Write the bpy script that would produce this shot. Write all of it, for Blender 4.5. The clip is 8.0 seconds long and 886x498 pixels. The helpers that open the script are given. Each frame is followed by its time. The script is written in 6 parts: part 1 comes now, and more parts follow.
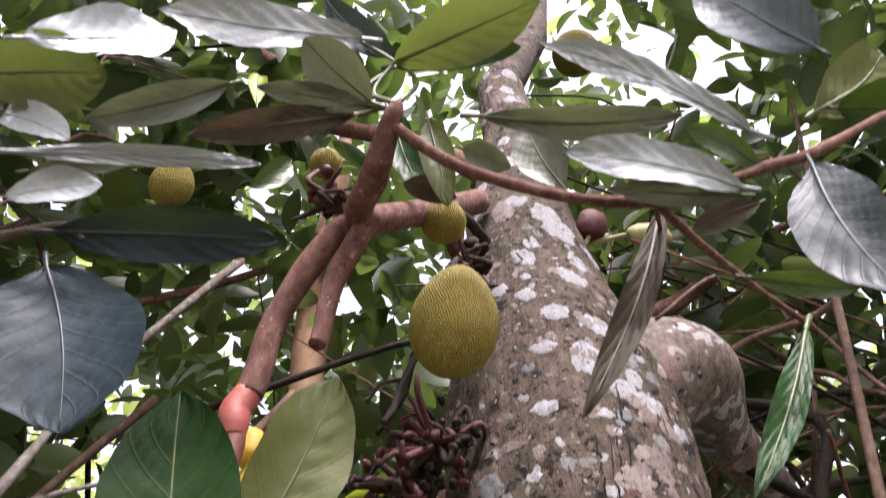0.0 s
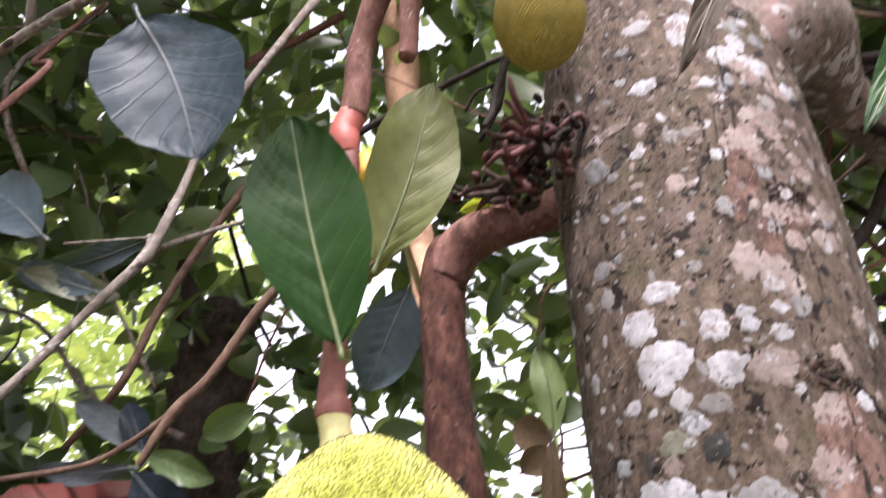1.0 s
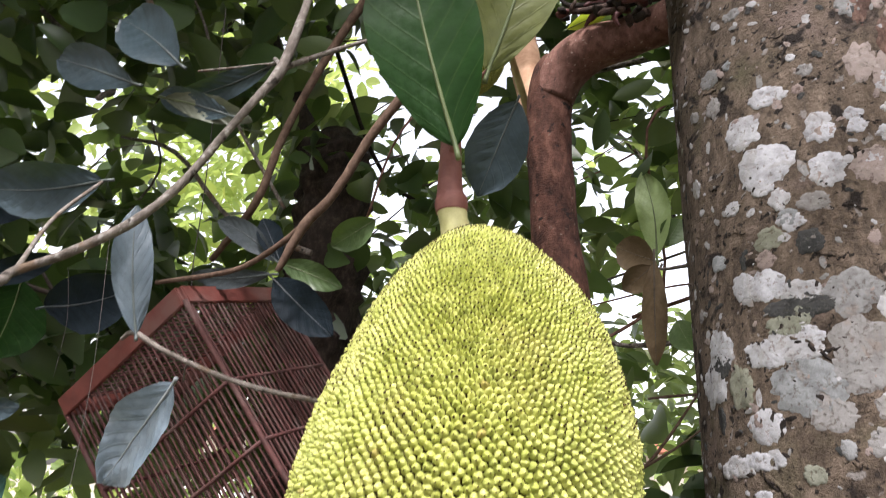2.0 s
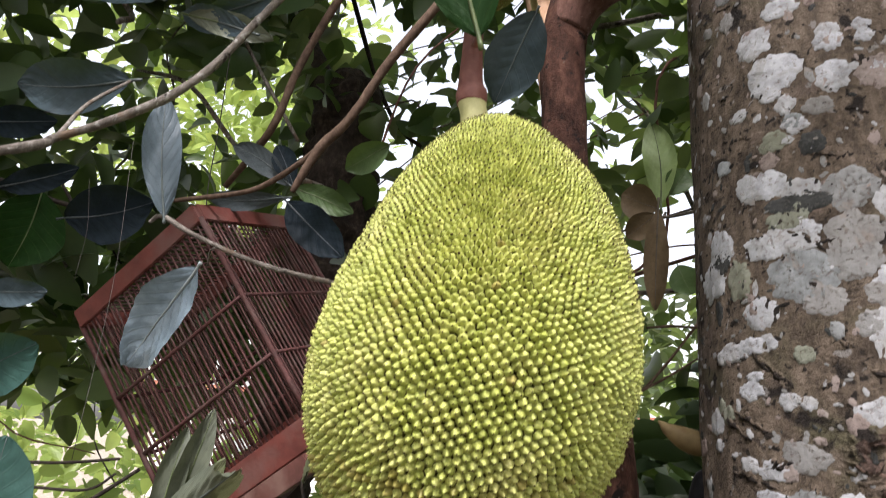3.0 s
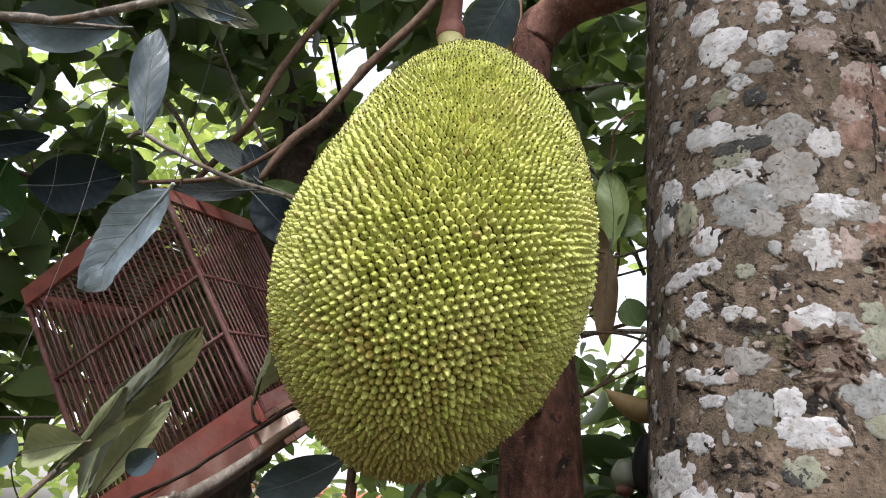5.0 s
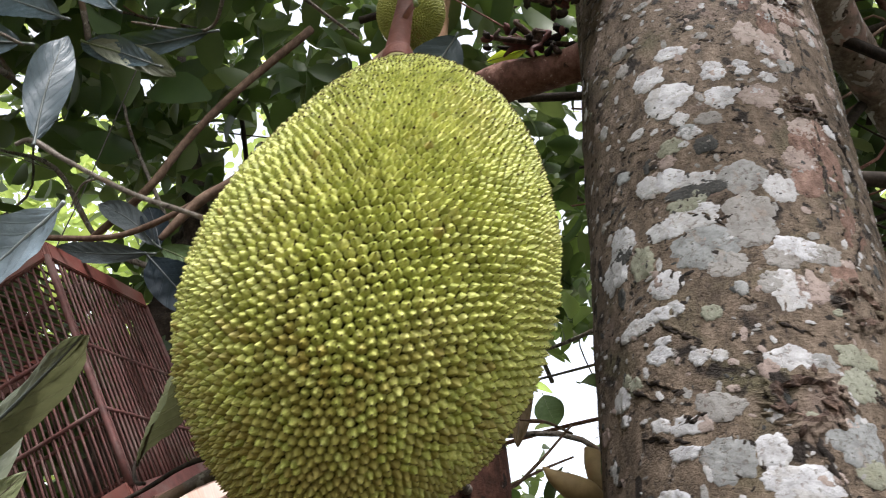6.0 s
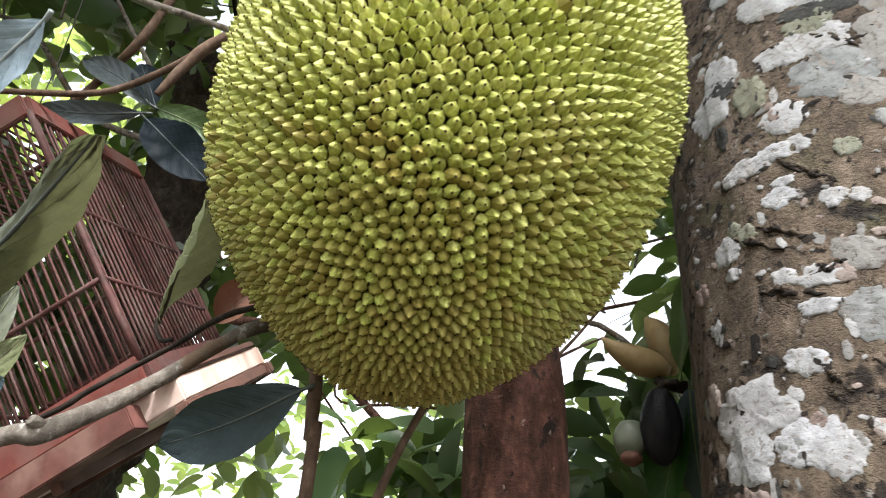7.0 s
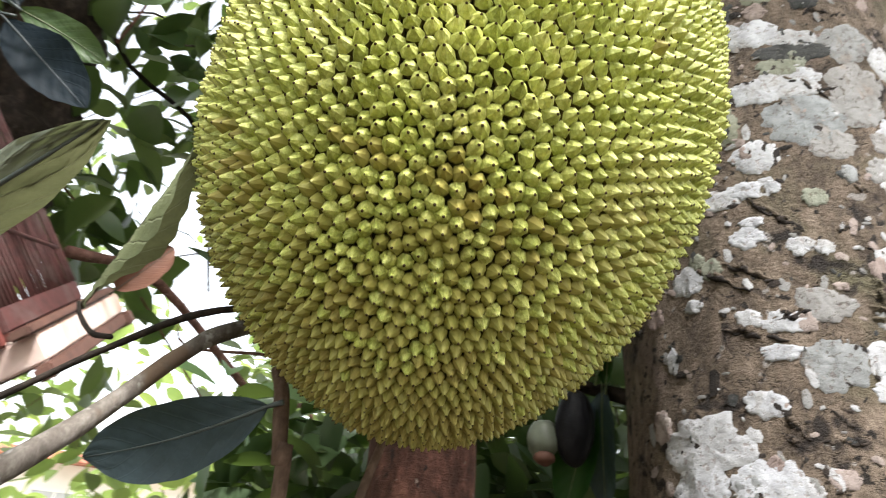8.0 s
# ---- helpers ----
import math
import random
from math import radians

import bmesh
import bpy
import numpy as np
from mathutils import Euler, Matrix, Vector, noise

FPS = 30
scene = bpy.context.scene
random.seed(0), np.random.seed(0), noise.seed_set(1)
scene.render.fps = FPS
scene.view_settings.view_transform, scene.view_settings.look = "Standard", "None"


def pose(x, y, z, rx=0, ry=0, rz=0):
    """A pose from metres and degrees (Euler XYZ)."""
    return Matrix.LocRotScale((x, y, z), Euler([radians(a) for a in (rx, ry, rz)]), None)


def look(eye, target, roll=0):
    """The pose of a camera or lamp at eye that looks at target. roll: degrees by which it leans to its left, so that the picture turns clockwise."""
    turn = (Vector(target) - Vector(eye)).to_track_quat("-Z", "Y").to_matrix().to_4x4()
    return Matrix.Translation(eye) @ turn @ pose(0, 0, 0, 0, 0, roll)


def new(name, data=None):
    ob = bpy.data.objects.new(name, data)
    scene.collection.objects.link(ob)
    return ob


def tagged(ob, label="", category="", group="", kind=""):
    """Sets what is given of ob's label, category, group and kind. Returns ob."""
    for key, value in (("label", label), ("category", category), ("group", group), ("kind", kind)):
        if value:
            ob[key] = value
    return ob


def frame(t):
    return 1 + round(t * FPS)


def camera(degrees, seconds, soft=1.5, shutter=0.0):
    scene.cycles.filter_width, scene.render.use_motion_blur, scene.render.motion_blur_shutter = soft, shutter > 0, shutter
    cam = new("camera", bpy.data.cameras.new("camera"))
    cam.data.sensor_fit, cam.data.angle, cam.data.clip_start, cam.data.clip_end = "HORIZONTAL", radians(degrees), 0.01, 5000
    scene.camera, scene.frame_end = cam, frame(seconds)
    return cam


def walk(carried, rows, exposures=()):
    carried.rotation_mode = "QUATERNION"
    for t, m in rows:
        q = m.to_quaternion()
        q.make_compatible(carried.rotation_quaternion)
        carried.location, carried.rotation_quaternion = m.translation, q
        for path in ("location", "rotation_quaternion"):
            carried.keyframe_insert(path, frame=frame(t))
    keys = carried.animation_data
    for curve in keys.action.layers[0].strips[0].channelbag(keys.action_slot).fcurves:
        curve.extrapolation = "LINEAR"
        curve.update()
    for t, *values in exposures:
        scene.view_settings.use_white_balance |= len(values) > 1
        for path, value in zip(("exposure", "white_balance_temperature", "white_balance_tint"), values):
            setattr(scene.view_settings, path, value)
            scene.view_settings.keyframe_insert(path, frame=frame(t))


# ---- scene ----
cam = camera(62.4, 8.0, soft=1.0, shutter=0.4)
PATH = [
    (0, (-0.027, -0.076, 1.562), (-0.044, 1.175, 3.122), 3.6),
    (0.5, (-0.015, -0.036, 1.535), (-0.076, 1.394, 2.932), 2.4),
    (0.7, (-0.024, -0.057, 1.522), (-0.146, 1.5, 2.771), 1.3),
    (1, (-0.025, -0.062, 1.518), (-0.318, 1.628, 2.547), 0.3),
    (1.2, (-0.038, -0.075, 1.51), (-0.393, 1.659, 2.441), 0.3),
    (1.5, (-0.035, -0.09, 1.499), (-0.501, 1.704, 2.25), 0.5),
    (1.7, (-0.022, -0.096, 1.488), (-0.563, 1.708, 2.16), 1.5),
    (2.8, (-0.018, -0.116, 1.388), (-0.622, 1.703, 1.96), 5.8),
    (3, (-0.025, -0.116, 1.373), (-0.626, 1.711, 1.921), 5.7),
    (3.5, (-0.032, -0.124, 1.321), (-0.629, 1.72, 1.814), 5.1),
    (4, (-0.032, -0.125, 1.275), (-0.564, 1.688, 1.93), 7.6),
    (4.2, (-0.03, -0.121, 1.257), (-0.533, 1.674, 1.983), 8.3),
    (5.3, (-0.026, -0.06, 1.167), (-0.486, 1.684, 2.032), 9.3),
    (5.5, (-0.039, -0.033, 1.155), (-0.433, 1.687, 2.097), 9.7),
    (5.7, (-0.048, 0.005, 1.151), (-0.394, 1.678, 2.191), 9.7),
    (6, (-0.081, 0.024, 1.146), (-0.298, 1.654, 2.285), 7.7),
    (6.5, (-0.127, 0.076, 1.123), (-0.327, 1.786, 2.14), 7.6),
    (6.8, (-0.143, 0.123, 1.141), (-0.307, 1.882, 2.08), 7.0),
    (7, (-0.16, 0.143, 1.148), (-0.314, 1.914, 2.064), 6.9),
    (7.3, (-0.178, 0.159, 1.169), (-0.314, 1.952, 2.043), 8.0),
    (7.5, (-0.207, 0.157, 1.177), (-0.242, 1.971, 2.02), 8.2),
    (8, (-0.272, 0.166, 1.198), (0.051, 1.964, 2.011), 6.6),
]
EXPOSURES = ((0.0, 0.38, 6500, 26), (0.5, 0.57, 6500, 28), (1.0, 0.80, 6500, 27), (1.5, 0.58, 6500, 22), (1.7, 0.48, 6500, 20), (2.8, 0.02, 6500, 16), (4.2, 0.08, 6500, 15), (5.5, 0.22, 6500, 14), (6.5, 0.40, 6500, 12), (7.2, 0.78, 6500, 10), (8.0, 0.84, 6500, 10))
walk(cam, [(t, look(eye, target, roll)) for t, eye, target, roll in PATH], exposures=EXPOSURES)

# ---- world and sun ----
SUN_ELEV, SUN_AZ = 60.0, 172.0      # degrees; azimuth clockwise from +y
sky_world = bpy.data.worlds.new("sky_world")
scene.world = sky_world
sky_world.use_nodes = True
wn = sky_world.node_tree.nodes
sky = wn.new("ShaderNodeTexSky")
sky.sky_type, sky.sun_disc = "NISHITA", False
sky.sun_elevation, sky.sun_rotation = radians(SUN_ELEV), radians(SUN_AZ)
sky.air_density, sky.dust_density, sky.ozone_density = 1.3, 4.0, 0.3
haze = wn.new("ShaderNodeHueSaturation")      # thin white cloud
haze.inputs["Saturation"].default_value = 0.30
sky_world.node_tree.links.new(sky.outputs[0], haze.inputs["Color"])
sky_world.node_tree.links.new(haze.outputs[0], wn["Background"].inputs[0])
wn["Background"].inputs[1].default_value = 0.40
sun = new("sun", bpy.data.lights.new("sun", "SUN"))
sun.data.energy, sun.data.angle, sun.data.color = 4.6, radians(6.0), (1.0, 0.99, 0.97)
_az, _el = radians(SUN_AZ), radians(SUN_ELEV)
sun.matrix_world = look((math.sin(_az) * math.cos(_el) * 20, math.cos(_az) * math.cos(_el) * 20, math.sin(_el) * 20), (0, 0, 0))


# ---- materials ----
def mat_new(name):
    m = bpy.data.materials.new(name)
    m.use_nodes = True
    return m, m.node_tree.nodes, m.node_tree.links, m.node_tree.nodes["Principled BSDF"]


def ramp(n, l, src, stops):
    r = n.new("ShaderNodeValToRGB")
    while len(r.color_ramp.elements) < len(stops):
        r.color_ramp.elements.new(0.5)
    for e, (p, c) in zip(r.color_ramp.elements, stops):
        e.position, e.color = p, (*c, 1)
    l.new(src, r.inputs[0])
    return r.outputs[0]


def noise_tex(n, l, scale, detail=4, rough=0.55, coord=None, dist=0.0):
    t = n.new("ShaderNodeTexNoise")
    t.inputs["Scale"].default_value, t.inputs["Detail"].default_value = scale, detail
    t.inputs["Roughness"].default_value, t.inputs["Distortion"].default_value = rough, dist
    if coord is not None:
        l.new(coord, t.inputs["Vector"])
    return t.outputs[0]


def mix_col(n, l, fac, a, b, mode="MIX"):
    m = n.new("ShaderNodeMix")
    m.data_type, m.blend_type = "RGBA", mode
    for sock, v in ((m.inputs[0], fac), (m.inputs[6], a), (m.inputs[7], b)):
        if isinstance(v, (int, float)):
            sock.default_value = v
        elif isinstance(v, tuple):
            sock.default_value = (*v, 1)
        else:
            l.new(v, sock)
    return m.outputs[2]


def math_node(n, l, op, a, b=0.0):
    m = n.new("ShaderNodeMath")
    m.operation = op
    for sock, v in ((m.inputs[0], a), (m.inputs[1], b)):
        if isinstance(v, (int, float)):
            sock.default_value = v
        else:
            l.new(v, sock)
    return m.outputs[0]


def bump(n, l, bsdf, height, strength=0.4, dist=0.004):
    b = n.new("ShaderNodeBump")
    b.inputs["Strength"].default_value, b.inputs["Distance"].default_value = strength, dist
    l.new(height, b.inputs["Height"])
    l.new(b.outputs[0], bsdf.inputs["Normal"])


def world_pos(n):
    return n.new("ShaderNodeNewGeometry").outputs["Position"]


def stretched(n, l, coord, sx, sy, sz):
    m = n.new("ShaderNodeMapping")
    m.inputs["Scale"].default_value = (sx, sy, sz)
    l.new(coord, m.inputs[0])
    return m.outputs[0]


def bark_mat(name, dark, mid, light, grain=60.0, bump_d=0.003, patches=None, rough=0.85, fissure=0.0):
    m, n, l, b = mat_new(name)
    p = world_pos(n)
    a = noise_tex(n, l, 9, 5, 0.6, p)
    g = noise_tex(n, l, grain, 6, 0.7, stretched(n, l, p, 1, 1, 0.55))
    c1 = ramp(n, l, g, [(0.37, dark), (0.51, mid), (0.67, light)])
    c2 = ramp(n, l, a, [(0.30, dark), (0.5, mid), (0.72, light)])
    col = mix_col(n, l, 0.35, c1, c2)
    if patches:
        for colour, scale, lo, hi in patches:
            k = ramp(n, l, noise_tex(n, l, scale, 3, 0.5, p, 0.4), [(lo, (0, 0, 0)), (hi, (1, 1, 1))])
            col = mix_col(n, l, k, col, colour)
    cut = None
    if fissure:
        warp = n.new("ShaderNodeVectorMath")
        warp.operation = "ADD"
        soft_ = n.new("ShaderNodeTexNoise")
        soft_.inputs["Scale"].default_value, soft_.inputs["Detail"].default_value = 40, 4
        l.new(p, soft_.inputs["Vector"])
        shift = n.new("ShaderNodeVectorMath")
        shift.operation = "SCALE"
        shift.inputs["Scale"].default_value = 0.07
        l.new(soft_.outputs["Color"], shift.inputs[0])
        l.new(p, warp.inputs[0])
        l.new(shift.outputs[0], warp.inputs[1])
        vor = n.new("ShaderNodeTexVoronoi")
        vor.feature = "DISTANCE_TO_EDGE"
        vor.inputs["Scale"].default_value = fissure
        l.new(stretched(n, l, warp.outputs[0], 1, 1, 1.7), vor.inputs["Vector"])
        line = ramp(n, l, vor.outputs["Distance"], [(0.0, (1, 1, 1)), (0.055, (0, 0, 0))])
        where = ramp(n, l, noise_tex(n, l, 17, 4, 0.6, p), [(0.47, (0, 0, 0)), (0.60, (1, 1, 1))])
        cut = math_node(n, l, "MULTIPLY", line, where)
        col = mix_col(n, l, math_node(n, l, "MULTIPLY", cut, 0.6), col, (0.008, 0.006, 0.005))
    l.new(col, b.inputs["Base Color"])
    b.inputs["Roughness"].default_value = rough
    b.inputs["Specular IOR Level"].default_value = 0.2
    crack = noise_tex(n, l, grain * 2.2, 6, 0.75, stretched(n, l, p, 1, 1, 2.2))
    h = math_node(n, l, "ADD", math_node(n, l, "MULTIPLY", g, 1.0), math_node(n, l, "MULTIPLY", crack, 0.5))
    if cut is not None:
        h = math_node(n, l, "SUBTRACT", h, math_node(n, l, "MULTIPLY", cut, 0.9))
    bump(n, l, b, h, 0.7, bump_d)
    return m


def leaf_mat(name, dark, light, vein, gloss=0.36, trans=0.25, trans_col=(0.25, 0.42, 0.04), spots=0.0, veins=8.0, spec=0.4, relief=0.45):
    """Leaf blade with a midrib and side veins along its own UV, gloss above, light through."""
    m, n, l, b = mat_new(name)
    uv = n.new("ShaderNodeUVMap").outputs[0]
    sep = n.new("ShaderNodeSeparateXYZ")
    l.new(uv, sep.inputs[0])
    side = math_node(n, l, "ABSOLUTE", math_node(n, l, "SUBTRACT", sep.outputs[0], 0.5))
    ph = math_node(n, l, "SUBTRACT", math_node(n, l, "MULTIPLY", sep.outputs[1], veins), math_node(n, l, "MULTIPLY", side, veins * 0.55))
    fr = math_node(n, l, "ABSOLUTE", math_node(n, l, "SUBTRACT", math_node(n, l, "FRACT", ph), 0.5))
    side_v = ramp(n, l, fr, [(0.0, (1, 1, 1)), (0.03, (0.45, 0.45, 0.45)), (0.085, (0, 0, 0))])
    mid_v = ramp(n, l, side, [(0.0, (1, 1, 1)), (0.022, (0, 0, 0))])
    p = world_pos(n)
    nz = noise_tex(n, l, 30, 4, 0.6, p)
    obj_r = n.new("ShaderNodeObjectInfo").outputs["Random"]
    col = ramp(n, l, nz, [(0.35, dark), (0.7, light)])
    col = mix_col(n, l, math_node(n, l, "MULTIPLY", obj_r, 0.5), col, light)
    col = mix_col(n, l, math_node(n, l, "MULTIPLY", side_v, 0.10 + 0.22 * relief), col, vein)
    # Darker bands along the side veins paint the shade of the pleats.
    pleat_shade = ramp(n, l, fr, [(0.0, (1, 1, 1)), (0.22, (0.35, 0.35, 0.35)), (0.5, (0, 0, 0))])
    col = mix_col(n, l, math_node(n, l, "MULTIPLY", pleat_shade, 0.22 * relief), col, tuple(0.45 * c for c in dark))
    fine = ramp(n, l, noise_tex(n, l, 140, 5, 0.7, p), [(0.42, (0, 0, 0)), (0.68, (1, 1, 1))])
    col = mix_col(n, l, math_node(n, l, "MULTIPLY", fine, 0.30), col, tuple(0.55 * c for c in dark))
    col = mix_col(n, l, math_node(n, l, "MULTIPLY", mid_v, 0.35), col, vein)
    if spots:
        k = ramp(n, l, noise_tex(n, l, 75, 2, 0.4, p), [(0.66, (0, 0, 0)), (0.72, (1, 1, 1))])
        col = mix_col(n, l, math_node(n, l, "MULTIPLY", k, spots), col, (0.13, 0.075, 0.03))
    l.new(col, b.inputs["Base Color"])
    b.inputs["Roughness"].default_value = gloss
    b.inputs["Specular IOR Level"].default_value = spec
    bump(n, l, b, math_node(n, l, "ADD", math_node(n, l, "MULTIPLY", side_v, 0.5), noise_tex(n, l, 90, 4, 0.6, p)), 0.25 + 0.3 * relief, 0.0018)
    if trans:
        t = n.new("ShaderNodeBsdfTranslucent")
        l.new(mix_col(n, l, 0.75, col, trans_col), t.inputs[0])
        mx = n.new("ShaderNodeMixShader")
        mx.inputs[0].default_value = trans
        l.new(b.outputs[0], mx.inputs[1])
        l.new(t.outputs[0], mx.inputs[2])
        l.new(mx.outputs[0], n["Material Output"].inputs[0])
    return m


def far_leaf_mat(name, dark, light, trans, trans_col, gloss=0.42):
    m, n, l, b = mat_new(name)
    isl = n.new("ShaderNodeNewGeometry").outputs["Random Per Island"]
    col = ramp(n, l, isl, [(0.0, dark), (0.75, light), (1.0, (light[0] * 1.7, light[1] * 1.25, light[2]))])
    col = mix_col(n, l, 0.35, col, ramp(n, l, noise_tex(n, l, 25, 3, 0.6, world_pos(n)), [(0.3, dark), (0.7, light)]))
    l.new(col, b.inputs["Base Color"])
    b.inputs["Roughness"].default_value = gloss
    t = n.new("ShaderNodeBsdfTranslucent")
    l.new(mix_col(n, l, 0.7, col, trans_col), t.inputs[0])
    mx = n.new("ShaderNodeMixShader")
    mx.inputs[0].default_value = trans
    l.new(b.outputs[0], mx.inputs[1])
    l.new(t.outputs[0], mx.inputs[2])
    l.new(mx.outputs[0], n["Material Output"].inputs[0])
    return m


def plain_mat(name, a, b_, scale=40.0, rough=0.7, bump_d=0.001, spec=0.5, stretch=(1, 1, 1), third=None):
    m, n, l, b = mat_new(name)
    p = stretched(n, l, world_pos(n), *stretch)
    g = noise_tex(n, l, scale, 5, 0.6, p)
    col = ramp(n, l, g, [(0.32, a), (0.68, b_)])
    if third:
        k = ramp(n, l, noise_tex(n, l, scale * 0.33, 4, 0.6, p), [(0.5, (0, 0, 0)), (0.66, (1, 1, 1))])
        col = mix_col(n, l, k, col, third)
    l.new(col, b.inputs["Base Color"])
    b.inputs["Roughness"].default_value, b.inputs["Specular IOR Level"].default_value = rough, spec
    bump(n, l, b, noise_tex(n, l, scale * 4, 4, 0.6, p), 0.4, bump_d)
    return m


BARK = bark_mat("trunk_bark", (0.028, 0.020, 0.0145), (0.101, 0.077, 0.057), (0.196, 0.153, 0.118), 70, 0.013,
                [((0.075, 0.066, 0.040), 14, 0.58, 0.74), ((0.140, 0.106, 0.090), 11, 0.60, 0.74), ((0.016, 0.012, 0.010), 34, 0.59, 0.66), ((0.18, 0.165, 0.155), 60, 0.66, 0.69), ((0.014, 0.011, 0.009), 120, 0.62, 0.66)], fissure=75.0)
# Lichened bark whose colours are raised to hold the sun on the limb.
BARK_PALE = bark_mat("lichened_limb_bark_with_sun", (0.065, 0.052, 0.044), (0.175, 0.142, 0.122), (0.32, 0.275, 0.245), 80, 0.006, [((0.30, 0.21, 0.19), 16, 0.58, 0.66), ((0.42, 0.41, 0.41), 30, 0.56, 0.60), ((0.03, 0.022, 0.018), 60, 0.64, 0.70)])
CRACK = bark_mat("split_bark", (0.006, 0.005, 0.004), (0.016, 0.012, 0.010), (0.04, 0.03, 0.024), 150, 0.004)
BARK_TORN = bark_mat("torn_red_bark", (0.042, 0.023, 0.017), (0.126, 0.077, 0.060), (0.236, 0.160, 0.133), 90, 0.006, fissure=95.0)
BARK_DARK = bark_mat("knot_bark", (0.014, 0.009, 0.008), (0.05, 0.032, 0.025), (0.15, 0.10, 0.078), 110, 0.006)
BARK_RED = bark_mat("red_brown_bark", (0.068, 0.032, 0.026), (0.155, 0.078, 0.061), (0.27, 0.155, 0.127), 80, 0.003, [((0.34, 0.25, 0.21), 150, 0.66, 0.70), ((0.05, 0.03, 0.025), 90, 0.66, 0.72)])
BARK_THIN = bark_mat("thin_trunk_bark", (0.016, 0.0077, 0.0055), (0.069, 0.030, 0.021), (0.158, 0.076, 0.054), 60, 0.009, [((0.014, 0.009, 0.008), 50, 0.62, 0.68), ((0.16, 0.13, 0.11), 90, 0.68, 0.72)])
BARK_TAN = bark_mat("tan_bark", (0.26, 0.15, 0.09), (0.38, 0.235, 0.15), (0.50, 0.34, 0.24), 35, 0.002)
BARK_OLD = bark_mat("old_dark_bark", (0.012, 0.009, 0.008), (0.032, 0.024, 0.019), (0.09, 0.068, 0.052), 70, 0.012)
TWIG = bark_mat("grey_twig_bark", (0.058, 0.049, 0.042), (0.135, 0.117, 0.101), (0.28, 0.255, 0.23), 90, 0.003, [((0.27, 0.26, 0.24), 110, 0.60, 0.66), ((0.025, 0.02, 0.016), 55, 0.60, 0.67), ((0.12, 0.085, 0.06), 28, 0.58, 0.66)])
BARK_BROWN = bark_mat("brown_branch_bark", (0.055, 0.035, 0.026), (0.115, 0.074, 0.053), (0.20, 0.14, 0.105), 90, 0.0015)
TWIG_DARK = bark_mat("dark_twig_bark", (0.008, 0.006, 0.005), (0.021, 0.016, 0.0125), (0.052, 0.040, 0.031), 120, 0.0012)
def lichen_mat(name, low, high, hole, edge):
    """Crusty lichen: mottled body, flaked-off spots, powdery relief."""
    m, n, l, b = mat_new(name)
    p = world_pos(n)
    col = ramp(n, l, noise_tex(n, l, 70, 6, 0.7, p), [(0.30, low), (0.62, high)])
    flake = ramp(n, l, noise_tex(n, l, 210, 5, 0.7, p), [(0.545, (0, 0, 0)), (0.63, (1, 1, 1))])
    col = mix_col(n, l, math_node(n, l, "MULTIPLY", n.new("ShaderNodeObjectInfo").outputs["Random"], 0.45), col, edge)
    col = mix_col(n, l, math_node(n, l, "MULTIPLY", flake, 0.62), col, hole)
    big_ = ramp(n, l, noise_tex(n, l, 36, 4, 0.6, p, 0.6), [(0.58, (0, 0, 0)), (0.64, (1, 1, 1))])
    col = mix_col(n, l, math_node(n, l, "MULTIPLY", big_, 0.55), col, edge)
    l.new(col, b.inputs["Base Color"])
    b.inputs["Roughness"].default_value, b.inputs["Specular IOR Level"].default_value = 0.95, 0.2
    bump(n, l, b, math_node(n, l, "SUBTRACT", noise_tex(n, l, 260, 5, 0.7, p), flake), 0.6, 0.0016)
    return m


LICHEN_W = lichen_mat("white_lichen", (0.19, 0.193, 0.203), (0.375, 0.385, 0.41), (0.15, 0.12, 0.10), (0.24, 0.235, 0.225))
LICHEN_G = lichen_mat("grey_lichen", (0.098, 0.104, 0.106), (0.195, 0.208, 0.214), (0.085, 0.066, 0.052), (0.18, 0.15, 0.13))
LICHEN_P = lichen_mat("pink_lichen", (0.10, 0.075, 0.066), (0.20, 0.155, 0.142), (0.075, 0.05, 0.04), (0.30, 0.27, 0.25))
LICHEN_N = lichen_mat("green_lichen", (0.10, 0.104, 0.08), (0.19, 0.20, 0.165), (0.08, 0.065, 0.045), (0.15, 0.15, 0.11))
LICHEN_K = lichen_mat("dark_lichen", (0.014, 0.015, 0.015), (0.045, 0.047, 0.046), (0.08, 0.078, 0.072), (0.035, 0.034, 0.033))
LEAF_DARK = leaf_mat("dark_green_leaf", (0.009, 0.036, 0.008), (0.020, 0.066, 0.014), (0.035, 0.085, 0.028), 0.45, 0.05, spec=0.14, relief=0.15)
LEAF_MID = leaf_mat("mid_green_leaf", (0.040, 0.080, 0.024), (0.070, 0.120, 0.038), (0.18, 0.23, 0.09), 0.40, 0.08)
LEAF_PALE = leaf_mat("pale_leaf_underside", (0.070, 0.088, 0.018), (0.112, 0.128, 0.028), (0.18, 0.20, 0.06), 0.55, 0.22, (0.24, 0.32, 0.06))
# Green leaf with the blue of the reflected sky mixed into its colour.
LEAF_BLUE = leaf_mat("sky_tinted_green_leaf", (0.020, 0.034, 0.043), (0.042, 0.066, 0.080), (0.075, 0.105, 0.112), 0.42, 0.04, spec=0.26, relief=0.12)
LEAF_GREY = leaf_mat("grey_green_leaf", (0.09, 0.105, 0.078), (0.15, 0.165, 0.12), (0.24, 0.25, 0.18), 0.45, 0.12, (0.26, 0.30, 0.12))
